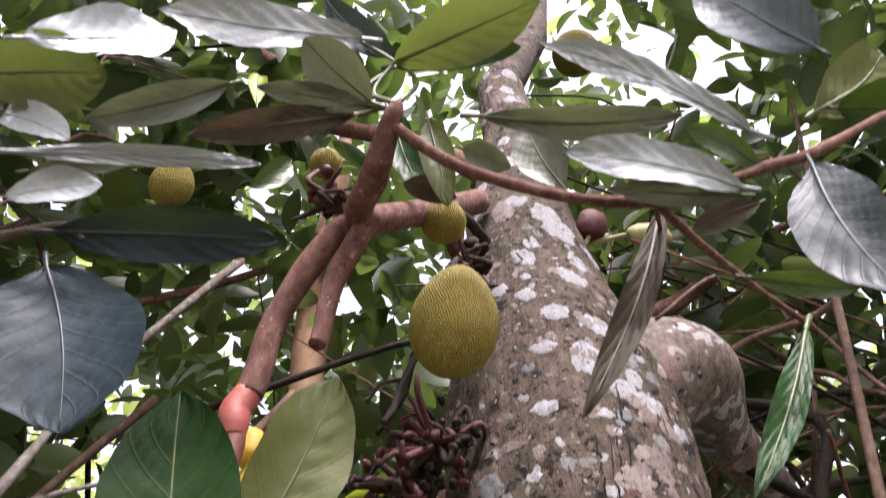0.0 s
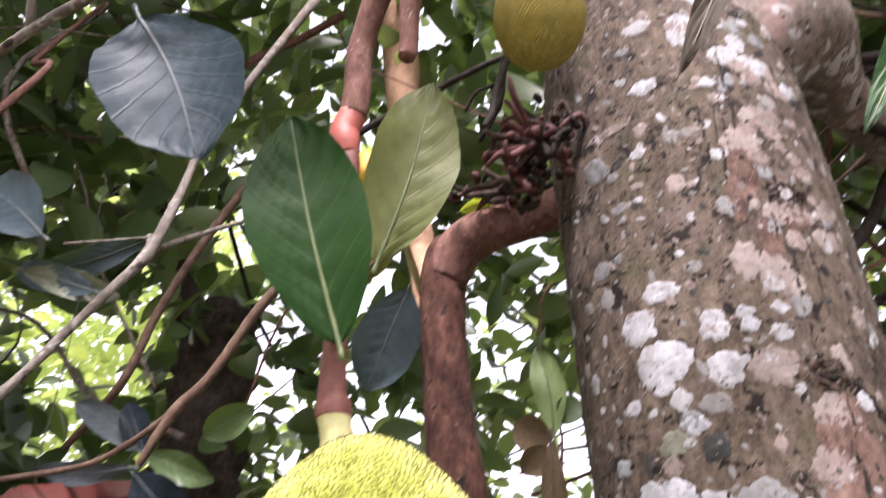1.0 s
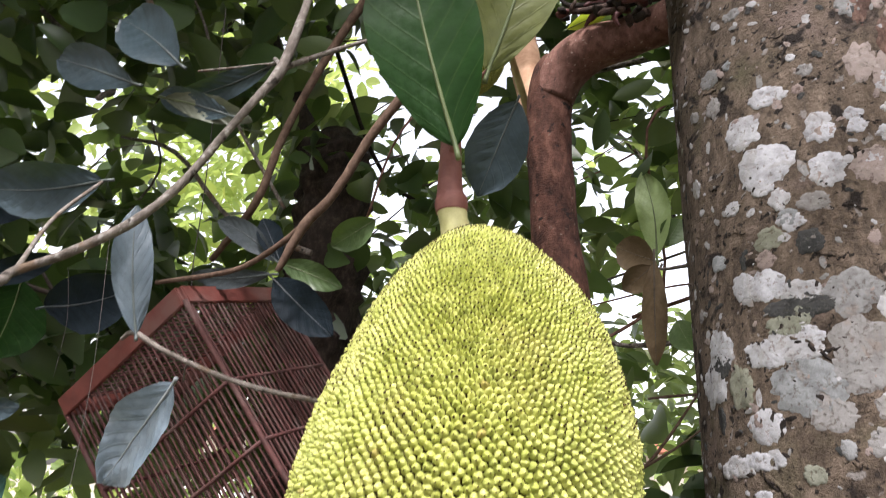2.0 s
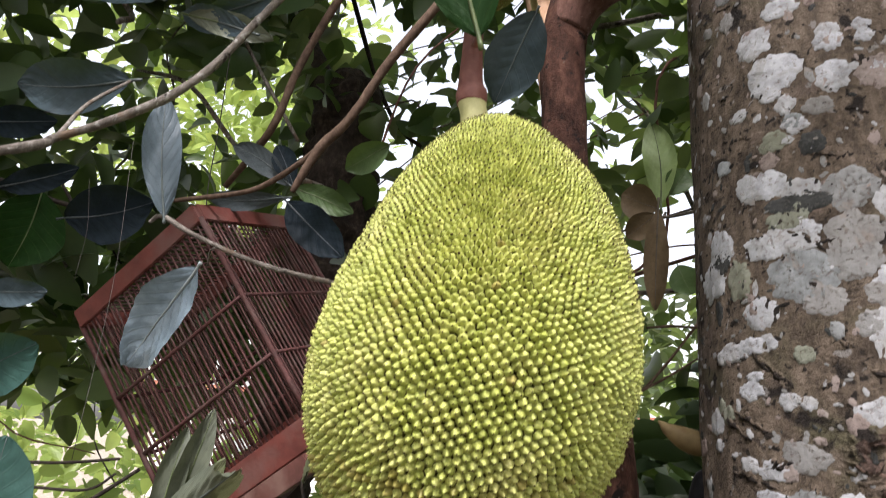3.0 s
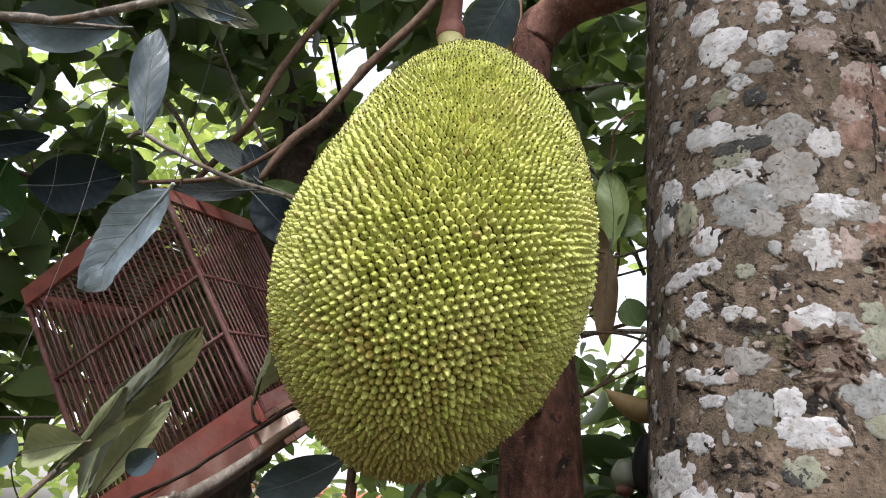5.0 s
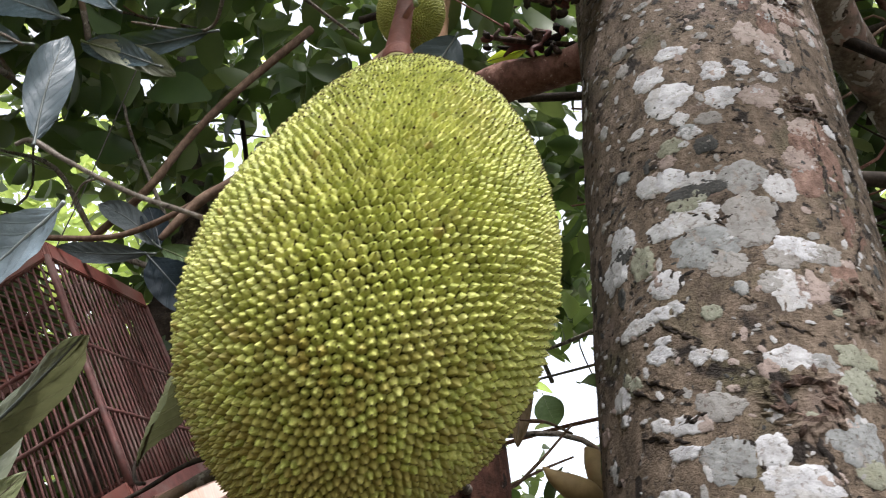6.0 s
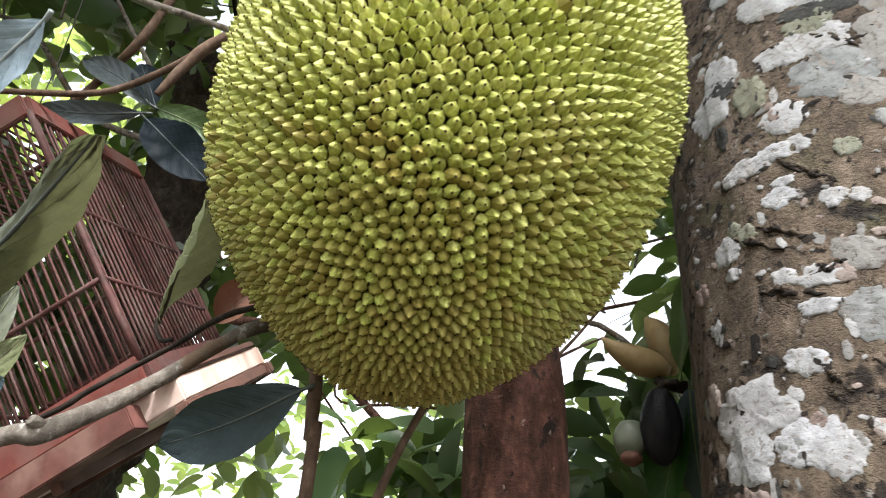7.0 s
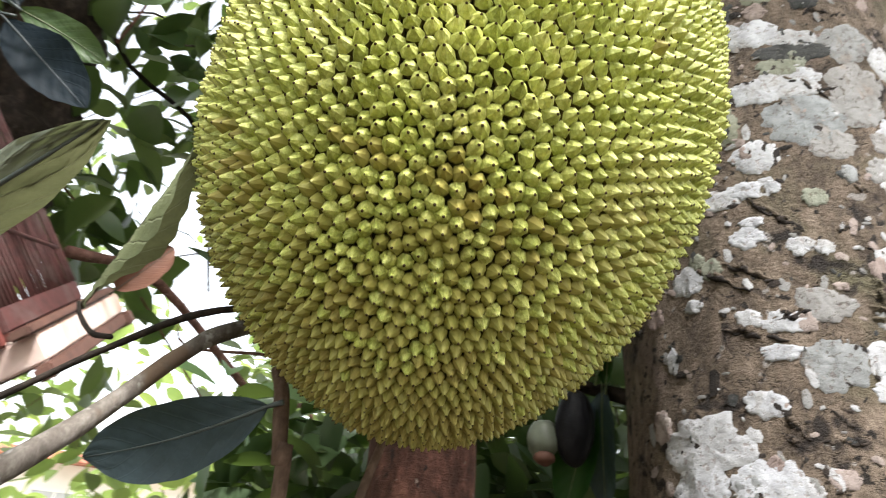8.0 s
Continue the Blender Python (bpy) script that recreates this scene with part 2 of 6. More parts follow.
# Sky reflection painted as a pale silver base colour, in three strengths.
LEAF_SHEEN_DIM = leaf_mat("leaf_painted_dim_sheen", (0.050, 0.072, 0.088), (0.094, 0.124, 0.146), (0.150, 0.185, 0.205), 0.45, 0.06, (0.2, 0.28, 0.16), spec=0.25, relief=1.0)
LEAF_SHEEN_BLUE = leaf_mat("leaf_painted_blue_sheen", (0.145, 0.200, 0.245), (0.240, 0.315, 0.380), (0.31, 0.38, 0.43), 0.34, 0.06, (0.2, 0.28, 0.16), spec=0.5, relief=0.9)
LEAF_SHEEN = leaf_mat("leaf_painted_sky_sheen", (0.27, 0.32, 0.33), (0.42, 0.47, 0.48), (0.46, 0.50, 0.50), 0.28, 0.06, (0.2, 0.28, 0.16), spec=0.9, relief=0.12)
# Shade on these leaves is put into a near-black leaf colour.
LEAF_SHADED = leaf_mat("shade_painted_leaf", (0.006, 0.010, 0.014), (0.013, 0.020, 0.027), (0.020, 0.030, 0.036), 0.55, 0.02, spec=0.05, relief=0.2)
# Dark green leaf; the sky it mirrors is painted in as blue.
LEAF_NAVY = leaf_mat("sky_tinted_deep_leaf", (0.013, 0.023, 0.029), (0.028, 0.044, 0.054), (0.036, 0.053, 0.062), 0.48, 0.03, spec=0.09, relief=0.3)
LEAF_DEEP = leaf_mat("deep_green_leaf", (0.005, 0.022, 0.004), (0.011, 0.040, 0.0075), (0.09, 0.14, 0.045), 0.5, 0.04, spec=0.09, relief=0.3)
LEAF_TEAL = leaf_mat("teal_leaf", (0.016, 0.050, 0.043), (0.034, 0.086, 0.074), (0.06, 0.12, 0.10), 0.45, 0.05, spec=0.2)
LEAF_FADED = leaf_mat("faded_olive_leaf", (0.125, 0.145, 0.072), (0.215, 0.24, 0.13), (0.34, 0.34, 0.24), 0.5, 0.12, (0.36, 0.38, 0.18), spec=0.25, relief=1.2)
LEAF_SLATE = leaf_mat("slate_grey_leaf", (0.042, 0.053, 0.060), (0.080, 0.096, 0.105), (0.05, 0.06, 0.06), 0.5, 0.05, (0.2, 0.28, 0.16), spec=0.2)
LEAF_DRY = leaf_mat("dry_brown_leaf", (0.038, 0.032, 0.021), (0.068, 0.056, 0.038), (0.10, 0.08, 0.055), 0.7, 0.08, (0.3, 0.2, 0.1), spec=0.15)
LEAF_DEAD = leaf_mat("dead_red_brown_leaf", (0.085, 0.035, 0.022), (0.14, 0.062, 0.038), (0.14, 0.08, 0.05), 0.7, 0.08, (0.4, 0.15, 0.06))
LEAF_LIME = leaf_mat("lime_young_leaf", (0.26, 0.36, 0.04), (0.38, 0.48, 0.05), (0.4, 0.5, 0.12), 0.45, 0.45, (0.55, 0.7, 0.05))
LEAF_BROWN = leaf_mat("browned_leaf", (0.078, 0.055, 0.030), (0.140, 0.100, 0.058), (0.16, 0.12, 0.07), 0.6, 0.10, (0.35, 0.24, 0.10), 0.4, spec=0.2)
LEAF_YOUNG = leaf_mat("pale_young_leaf", (0.17, 0.25, 0.085), (0.27, 0.36, 0.15), (0.40, 0.46, 0.26), 0.45, 0.35, (0.42, 0.55, 0.22))
RIB = plain_mat("leaf_rib", (0.06, 0.085, 0.03), (0.105, 0.135, 0.05), 60, 0.5)
RIB_COOL = plain_mat("cool_leaf_rib", (0.042, 0.056, 0.054), (0.082, 0.10, 0.096), 60, 0.5)
# Rib paled to go with the painted sky sheen.
RIB_SHEEN = plain_mat("sheen_leaf_rib", (0.22, 0.26, 0.27), (0.32, 0.36, 0.37), 60, 0.45)
RIB_NAVY = plain_mat("navy_leaf_rib", (0.026, 0.036, 0.038), (0.046, 0.060, 0.062), 60, 0.5)
RIB_DRY = plain_mat("dry_leaf_rib", (0.05, 0.038, 0.025), (0.09, 0.068, 0.045), 60, 0.6)
# Copies of one far leaf with shade and sunlight put into their colours.
FAR_DARK = far_leaf_mat("shade_painted_far_leaves", (0.018, 0.042, 0.018), (0.058, 0.098, 0.034), 0.28, (0.22, 0.34, 0.06))
FAR_DEEP = far_leaf_mat("deep_shade_painted_far_leaves", (0.013, 0.029, 0.012), (0.040, 0.068, 0.025), 0.18, (0.16, 0.26, 0.05))
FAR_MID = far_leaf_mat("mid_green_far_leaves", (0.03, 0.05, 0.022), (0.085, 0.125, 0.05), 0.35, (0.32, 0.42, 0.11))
FAR_LIT = far_leaf_mat("sun_painted_far_leaves", (0.075, 0.14, 0.03), (0.16, 0.25, 0.065), 0.5, (0.48, 0.62, 0.16))
FAR_GLADE = far_leaf_mat("sun_painted_glade_leaves", (0.16, 0.23, 0.05), (0.30, 0.40, 0.11), 0.5, (0.62, 0.75, 0.22))
SPINE = plain_mat("jackfruit_spine", (0.320, 0.355, 0.062), (0.50, 0.530, 0.155), 45, 0.36, 0.0009, 0.5, third=(0.44, 0.44, 0.135))
# Dark olive rind, taken near black to paint the shade between spines.
GROOVE = plain_mat("rind_with_groove_shade", (0.010, 0.0095, 0.002), (0.022, 0.021, 0.004), 60, 0.95, spec=0.02)
TIP = plain_mat("dark_spine_tip", (0.018, 0.011, 0.006), (0.06, 0.036, 0.016), 900, 0.8, spec=0.1)
_n, _l = SPINE.node_tree.nodes, SPINE.node_tree.links
_b = _n["Principled BSDF"]
_src = _b.inputs["Base Color"].links[0].from_socket
_v = math_node(_n, _l, "FRACT", math_node(_n, _l, "ADD", _n.new("ShaderNodeNewGeometry").outputs["Random Per Island"], _n.new("ShaderNodeObjectInfo").outputs["Random"]))
_tone = ramp(_n, _l, _v, [(0.0, (0.78, 0.80, 0.72)), (0.5, (1.04, 1.04, 1.0)), (1.0, (1.22, 1.18, 1.3))])
_l.new(mix_col(_n, _l, 1.0, _src, _tone, "MULTIPLY"), _b.inputs["Base Color"])
_p = world_pos(_n)
_streak = ramp(_n, _l, noise_tex(_n, _l, 420, 4, 0.65, stretched(_n, _l, _p, 1.0, 1.0, 0.6)), [(0.40, (0.74, 0.76, 0.62)), (0.55, (1.0, 1.0, 1.0)), (0.70, (1.30, 1.26, 1.75))])
_l.new(mix_col(_n, _l, 1.0, _b.inputs["Base Color"].links[0].from_socket, _streak, "MULTIPLY"), _b.inputs["Base Color"])
bump(_n, _l, _b, noise_tex(_n, _l, 380, 4, 0.65, _p), 0.75, 0.0022)
# Brown of the spine foot, which also paints shade into the creases.
SPINE_FOOT = plain_mat("brown_foot_with_crease_shade", (0.060, 0.047, 0.012), (0.125, 0.105, 0.028), 120, 0.8, spec=0.1)
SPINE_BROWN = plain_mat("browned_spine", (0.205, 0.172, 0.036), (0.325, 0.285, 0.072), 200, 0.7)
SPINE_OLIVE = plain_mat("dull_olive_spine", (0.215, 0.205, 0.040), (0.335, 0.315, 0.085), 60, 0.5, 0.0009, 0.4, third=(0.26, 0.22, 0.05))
SPINE_YOUNG = plain_mat("young_spine", (0.185, 0.150, 0.022), (0.27, 0.215, 0.034), 70, 0.6, 0.0008, 0.35)
SHEATH = plain_mat("tan_flower_sheath", (0.17, 0.115, 0.048), (0.27, 0.195, 0.085), 40, 0.6, 0.001, 0.4, third=(0.24, 0.12, 0.05))
SPINE_HALF = plain_mat("half_grown_spine", (0.20, 0.22, 0.04), (0.32, 0.34, 0.075), 90, 0.55, 0.0008, 0.4)
SHEATH_ORANGE = plain_mat("orange_flower_sheath", (0.40, 0.20, 0.015), (0.55, 0.34, 0.03), 60, 0.6, 0.001, 0.4, third=(0.30, 0.30, 0.03))
STALK_RED = plain_mat("reddish_stalk", (0.13, 0.040, 0.032), (0.21, 0.082, 0.064), 70, 0.6, 0.0012)
JOINT_RED = plain_mat("coral_red_joint", (0.28, 0.060, 0.045), (0.40, 0.115, 0.090), 80, 0.55, 0.0012)
STALK_GREEN = plain_mat("green_stalk", (0.30, 0.29, 0.12), (0.46, 0.44, 0.22), 60, 0.6, 0.0012, third=(0.32, 0.19, 0.09))
RED_PAINT = plain_mat("faded_red_paint", (0.108, 0.025, 0.019), (0.178, 0.044, 0.033), 26, 0.7, 0.0018, third=(0.155, 0.075, 0.063))
BAR_WOOD = plain_mat("weathered_red_bar", (0.044, 0.013, 0.011), (0.092, 0.027, 0.024), 60, 0.75, 0.0008, third=(0.090, 0.052, 0.046))
TRAY_WOOD = plain_mat("bare_tray_board", (0.56, 0.42, 0.37), (0.72, 0.565, 0.505), 14, 0.7, 0.001, stretch=(1, 5, 1), third=(0.44, 0.29, 0.22))
TRAY_RED = plain_mat("red_brown_tray_edge", (0.085, 0.030, 0.024), (0.16, 0.060, 0.048), 30, 0.7, 0.001, third=(0.20, 0.11, 0.09))
TRAY_EDGE = plain_mat("brown_tray_edge", (0.075, 0.036, 0.027), (0.15, 0.072, 0.053), 30, 0.6, 0.001)
BLACK_FRUIT = plain_mat("blackened_fruit", (0.003, 0.003, 0.004), (0.010, 0.010, 0.012), 90, 0.5, 0.0015, 0.15)
BUD = plain_mat("brown_bud", (0.045, 0.011, 0.012), (0.12, 0.034, 0.030), 120, 0.7, 0.002)
GROUND = bark_mat("pale_sandy_ground", (0.15, 0.125, 0.095), (0.28, 0.245, 0.19), (0.40, 0.36, 0.30), 18, 0.02)
THREAD = plain_mat("grey_thread", (0.03, 0.026, 0.022), (0.06, 0.052, 0.045), 60, 0.7)


# ---- mesh helpers ----
def mesh_from(name, bm, mats, smooth=True):
    me = bpy.data.meshes.new(name)
    bm.normal_update()
    bm.to_mesh(me)
    bm.free()
    for m in mats:
        me.materials.append(m)
    if smooth:
        me.polygons.foreach_set("use_smooth", [True] * len(me.polygons))
    return me


def part(name, bm, material, parent, label="", smooth=True):
    mats = material if isinstance(material, (list, tuple)) else [material]
    ob = new(name, mesh_from(name, bm, mats, smooth))
    ob.parent = parent
    return tagged(ob, label)


def thing(name, at, label, category, group="", kind=""):
    ob = new(name)
    ob.empty_display_size = 0.05
    ob.location = at
    tagged(ob, label, category, group, kind)
    return ob


def keep(ob, parent):
    """Hang ob, built in world places, under its thing."""
    ob.parent = parent
    ob.matrix_parent_inverse = Matrix.Translation(-Vector(parent.location))
    return ob


def wpart(name, bm, material, parent, label="", smooth=True):
    return keep(part(name, bm, material, None, label, smooth), parent)


def curve_points(pts, steps):
    """Catmull-Rom through pts (vectors of any length)."""
    p = [np.array(q, float) for q in pts]
    p = [2 * p[0] - p[1]] + p + [2 * p[-1] - p[-2]]
    out = []
    for i in range(1, len(p) - 2):
        for k in range(steps):
            t = k / steps
            out.append(0.5 * (2 * p[i] + (p[i + 1] - p[i - 1]) * t + (2 * p[i - 1] - 5 * p[i] + 4 * p[i + 1] - p[i + 2]) * t * t
                              + (3 * p[i] - p[i - 1] - 3 * p[i + 1] + p[i + 2]) * t ** 3))
    out.append(p[-2])
    return out


def tube_bm(pts, sides=10, steps=6, rough=0.06, bm=None, freq=18.0, mat=0):
    """A bumpy tapered limb through rows of (x, y, z, radius)."""
    bm = bm or bmesh.new()
    c = curve_points(pts, steps)
    rings, prev = [], None
    for i, q in enumerate(c):
        a = Vector(c[max(i - 1, 0)][:3])
        b = Vector(c[min(i + 1, len(c) - 1)][:3])
        d = (b - a).normalized()
        u = prev - d * prev.dot(d) if prev is not None else d.orthogonal()
        u.normalize()
        prev = u
        v = d.cross(u)
        ring = []
        for k in range(sides):
            w = 2 * math.pi * k / sides
            e = u * math.cos(w) + v * math.sin(w)
            o = Vector(q[:3])
            r = max(q[3], 0.0004)
            r *= 1 + rough * noise.noise((o + e * r) * freq) * 2
            ring.append(bm.verts.new(o + e * r))
        rings.append(ring)
    for a, b in zip(rings, rings[1:]):
        for k in range(sides):
            fc = bm.faces.new((a[k], a[(k + 1) % sides], b[(k + 1) % sides], b[k]))
            fc.material_index = mat
    for ring in (rings[0][::-1], rings[-1]):
        fc = bm.faces.new(ring)
        fc.material_index = mat
    return bm


def ellipsoid_bm(r, segs=16, rings=10, wobble=0.0, seed=0, mat_fn=None):
    bm = bmesh.new()
    bmesh.ops.create_uvsphere(bm, u_segments=segs, v_segments=rings, radius=1)
    for v in bm.verts:
        k = 1 + wobble * noise.noise(v.co * 1.7 + Vector((seed, 0, 0)))
        v.co = Vector((v.co.x * r[0] * k, v.co.y * r[1] * k, v.co.z * r[2] * k))
    return bm


def box_bm(sx, sy, sz, bevel=0.0015, centre=(0, 0, 0)):
    bm = bmesh.new()
    bmesh.ops.create_cube(bm, size=1)
    for v in bm.verts:
        v.co = Vector((v.co.x * sx, v.co.y * sy, v.co.z * sz))
    if bevel:
        bmesh.ops.bevel(bm, geom=bm.edges[:], offset=bevel, segments=2, affect="EDGES")
    for v in bm.verts:
        v.co += Vector(centre)
    return bm


def leaf_width(v):
    """Half width along a jackfruit leaf, broadest past the middle, blunt tip."""
    return max(0.0, math.sin(math.pi * min(1.0, v) ** 1.10)) ** 0.60 * (1.0 if v < 0.86 else 1 - (v - 0.86) * 1.9)


def leaf_bm(length, width, droop=0.10, cup=0.15, wave=0.02, seed=0, nu=12, nv=40, petiole=0.10, halves=False):
    """Blade in the xy plane, base at 0, tip along +y, upper face +z, with a raised midrib."""
    bm = bmesh.new()
    uvl = bm.loops.layers.uv.new("UVMap")
    grid, uvs = [], {}
    rnd = random.Random(seed)
    ph = rnd.uniform(0, 6.28)
    bow = rnd.uniform(-0.05, 0.05)

    def surf(u, v):
        hw = width * 0.5 * leaf_width(v)
        x = u * hw + bow * length * math.sin(math.pi * v)
        z = -droop * length * v * v + cup * width * u * u * math.sin(math.pi * v)
        z += wave * length * math.sin(v * 9 + ph + (2.0 if u > 0 else 0)) * u * u
        z += 0.0100 * length * math.cos(2 * math.pi * (v * 8 - abs(u) * 2.2)) * min(1, 3 * abs(u)) * (1 - u * u * 0.5)
        z += 0.010 * length * noise.noise(Vector((u * 2.2, v * 5, seed * 1.7)))
        x += 0.022 * width * math.copysign(1, u) * u * u * noise.noise(Vector((v * 7, u, seed * 2.3)))
        return Vector((x, v * length, z))

    for j in range(nv + 1):
        v = j / nv
        row = []
        for i in range(nu + 1):
            u = 2 * i / nu - 1
            vert = bm.verts.new(surf(u, max(0.004, min(0.996, v))))
            uvs[vert] = (i / nu, v)
            row.append(vert)
        grid.append(row)
    for j in range(nv):
        for i in range(nu):
            fc = bm.faces.new((grid[j][i], grid[j][i + 1], grid[j + 1][i + 1], grid[j + 1][i]))
            fc.material_index = 2 if halves and 2 * i < nu else 0
            for lp in fc.loops:
                lp[uvl].uv = uvs[lp.vert]
    rib = [(0, -petiole * length, 0.01 * length, 0.011 * length + 0.0006)]
    for j in range(0, 9):
        v = j / 8
        s = surf(0.0, min(0.985, max(0.0, v)))
        rib.append((s.x, s.y, s.z, (0.0095 * (1 - v) + 0.0018) * length))
    tube_bm(rib, 6, 2, 0.0, bm, mat=1)
    return bm


def leaf_at(parent, base, tip, width, facing, mats, seed, droop=0.10, cup=0.15, wave=0.02, name="leaf", label="", petiole=0.10):
    b, t = Vector(base), Vector(tip)
    ax = t - b
    length = ax.length
    y = ax.normalized()
    z = Vector(facing)
    z = (z - y * z.dot(y)).normalized()
    x = y.cross(z)
    ob = new(name, mesh_from(name, leaf_bm(length * 1.02, width, droop, cup, wave, seed, petiole=petiole, halves=len(mats) > 2), mats))
    m = Matrix((x, y, z)).transposed().to_4x4()
    m.translation = b + z * droop * length * 0.35
    ob.matrix_world = m
    tagged(ob, label)
    return keep(ob, parent)


def spray(parent, rows, looks, seed=0, **kw):
    """Leaves on one twig: rows of base, tip, width and facing."""
    for i, r in enumerate(rows):
        blade, rib = looks[i % len(looks)]
        leaf_at(parent, r[0:3], r[3:6], r[6], r[7:10], [blade, rib], seed * 50 + i, **kw)


NV, IK, DP = (LEAF_NAVY, RIB_NAVY), (LEAF_SHADED, RIB_NAVY), (LEAF_DEEP, RIB)
TE, BR, SH = (LEAF_TEAL, RIB_COOL), (LEAF_SHEEN_BLUE, RIB_SHEEN), (LEAF_SHEEN, RIB_SHEEN)
SV, SL = (LEAF_SHEEN_DIM, RIB_COOL), (LEAF_SLATE, RIB_COOL)
DK, MD, PL, GY, DY, LM = [(m, RIB) for m in (LEAF_DARK, LEAF_MID, LEAF_PALE, LEAF_GREY)] + [(LEAF_DRY, RIB_DRY), (LEAF_LIME, RIB)]
BL, BN = (LEAF_BLUE, RIB_COOL), (LEAF_BROWN, RIB_DRY)

# ---- ground ----
bm = bmesh.new()
bmesh.ops.create_grid(bm, x_segments=60, y_segments=60, size=1)
for v in bm.verts:
    q = Vector((math.copysign(abs(v.co.x) ** 3, v.co.x) * 1500, math.copysign(abs(v.co.y) ** 3, v.co.y) * 1500, 0))
    if q.length < 60:
        q.z = 0.12 * noise.noise(q * 0.35) + 0.03 * noise.noise(q * 1.9) - 0.05
    v.co = q
tagged(new("ground", mesh_from("ground", bm, [GROUND])), "pale dry sandy yard soil with leaf litter", "ground", kind="structure")

# unseen dark disc added under the crown to cut light bounced upwards
BOUNCE_DARK = bark_mat("bounce_cutting_ground", (0.018, 0.013, 0.009), (0.045, 0.034, 0.022), (0.10, 0.075, 0.05), 22, 0.02)
bm = bmesh.new()
rings = []
for f in (0.06, 0.3, 0.6, 0.85, 1.0):
    rings.append([bm.verts.new((0.35 + 3.5 * f * math.cos(a) * (1 + 0.12 * math.sin(5 * a)), -0.5 + 3.5 * f * math.sin(a) * (1 + 0.1 * math.cos(3 * a)), (0.10 if f < 1 else -0.12))) for a in [2 * math.pi * k / 64 for k in range(64)]])
bm.faces.new(rings[0])
for a, b in zip(rings, rings[1:]):
    for k in range(64):
        bm.faces.new((a[k], b[k], b[(k + 1) % 64], a[(k + 1) % 64]))
tagged(new("litter", mesh_from("litter", bm, [BOUNCE_DARK])), "unseen dark brown ground disc added to cut bounced light", "ground", kind="structure")

# ---- the big jackfruit tree ----
TRUNK = ((-0.10, 0.130, 0.620, 0.230), (0.30, 0.137, 0.640, 0.160), (1.00, 0.144, 0.686, 0.140), (1.30, 0.148, 0.709, 0.1405), (1.60, 0.151, 0.732, 0.1515), (2.00, 0.155, 0.764, 0.166),
         (2.25, 0.152, 0.783, 0.172), (2.45, 0.125, 0.770, 0.130), (2.60, 0.107, 0.750, 0.105), (2.75, 0.105, 0.750, 0.090), (3.00, 0.105, 0.760, 0.066),
         (3.30, 0.080, 0.780, 0.058), (3.80, 0.200, 0.850, 0.048), (4.60, 0.280, 0.920, 0.030))
_tz = [r[0] for r in TRUNK]


def trunk_axis(z):
    return [float(np.interp(z, _tz, [r[k] for r in TRUNK])) for k in (1, 2, 3)]


def trunk_point(deg, z, lift=0.0):
    """A place on the bark: angle from the side that faces -y, towards +x."""
    cx, cy, r = trunk_axis(z)
    a = radians(deg)
    e = Vector((math.sin(a), -math.cos(a), 0))
    q = Vector((e.x * 3, e.y * 3, z * 5))
    r = r + 0.0035 * noise.noise(q) + 0.0018 * noise.noise(q * 4.0) + 0.0008 * noise.noise(q * 13.0) + lift
    return Vector((cx, cy, z)) + e * r


tree = thing("jackfruit_tree", (0.14, 0.66, 0.0), "jackfruit tree with brown bark mottled by white lichen", "tree")
bm = bmesh.new()
NZ, NA = 330, 96
rows_v = []
for j in range(NZ + 1):
    z = -0.1 + 4.7 * j / NZ
    rows_v.append([bm.verts.new(trunk_point(360 * i / NA, z)) for i in range(NA)])
for a, b in zip(rows_v, rows_v[1:]):
    for i in range(NA):
        bm.faces.new((a[i], a[(i + 1) % NA], b[(i + 1) % NA], b[i]))
bm.faces.new(rows_v[-1])
wpart("trunk", bm, BARK, tree, "brown trunk bark with cracks and lichen")

# limb that arches away at the fork
wpart("limb", tube_bm([(0.19, 0.76, 2.18, 0.085), (0.27, 0.735, 2.285, 0.086), (0.345, 0.76, 2.325, 0.078), (0.43, 0.88, 2.315, 0.048), (0.56, 1.03, 2.32, 0.038),
                       (0.711, 1.2, 2.28, 0.034), (1.0, 1.6, 2.3, 0.03), (1.5, 2.2, 2.5, 0.03)], 20, 8, 0.05, freq=9), BARK_PALE, tree, "thick side limb with pale lichen")


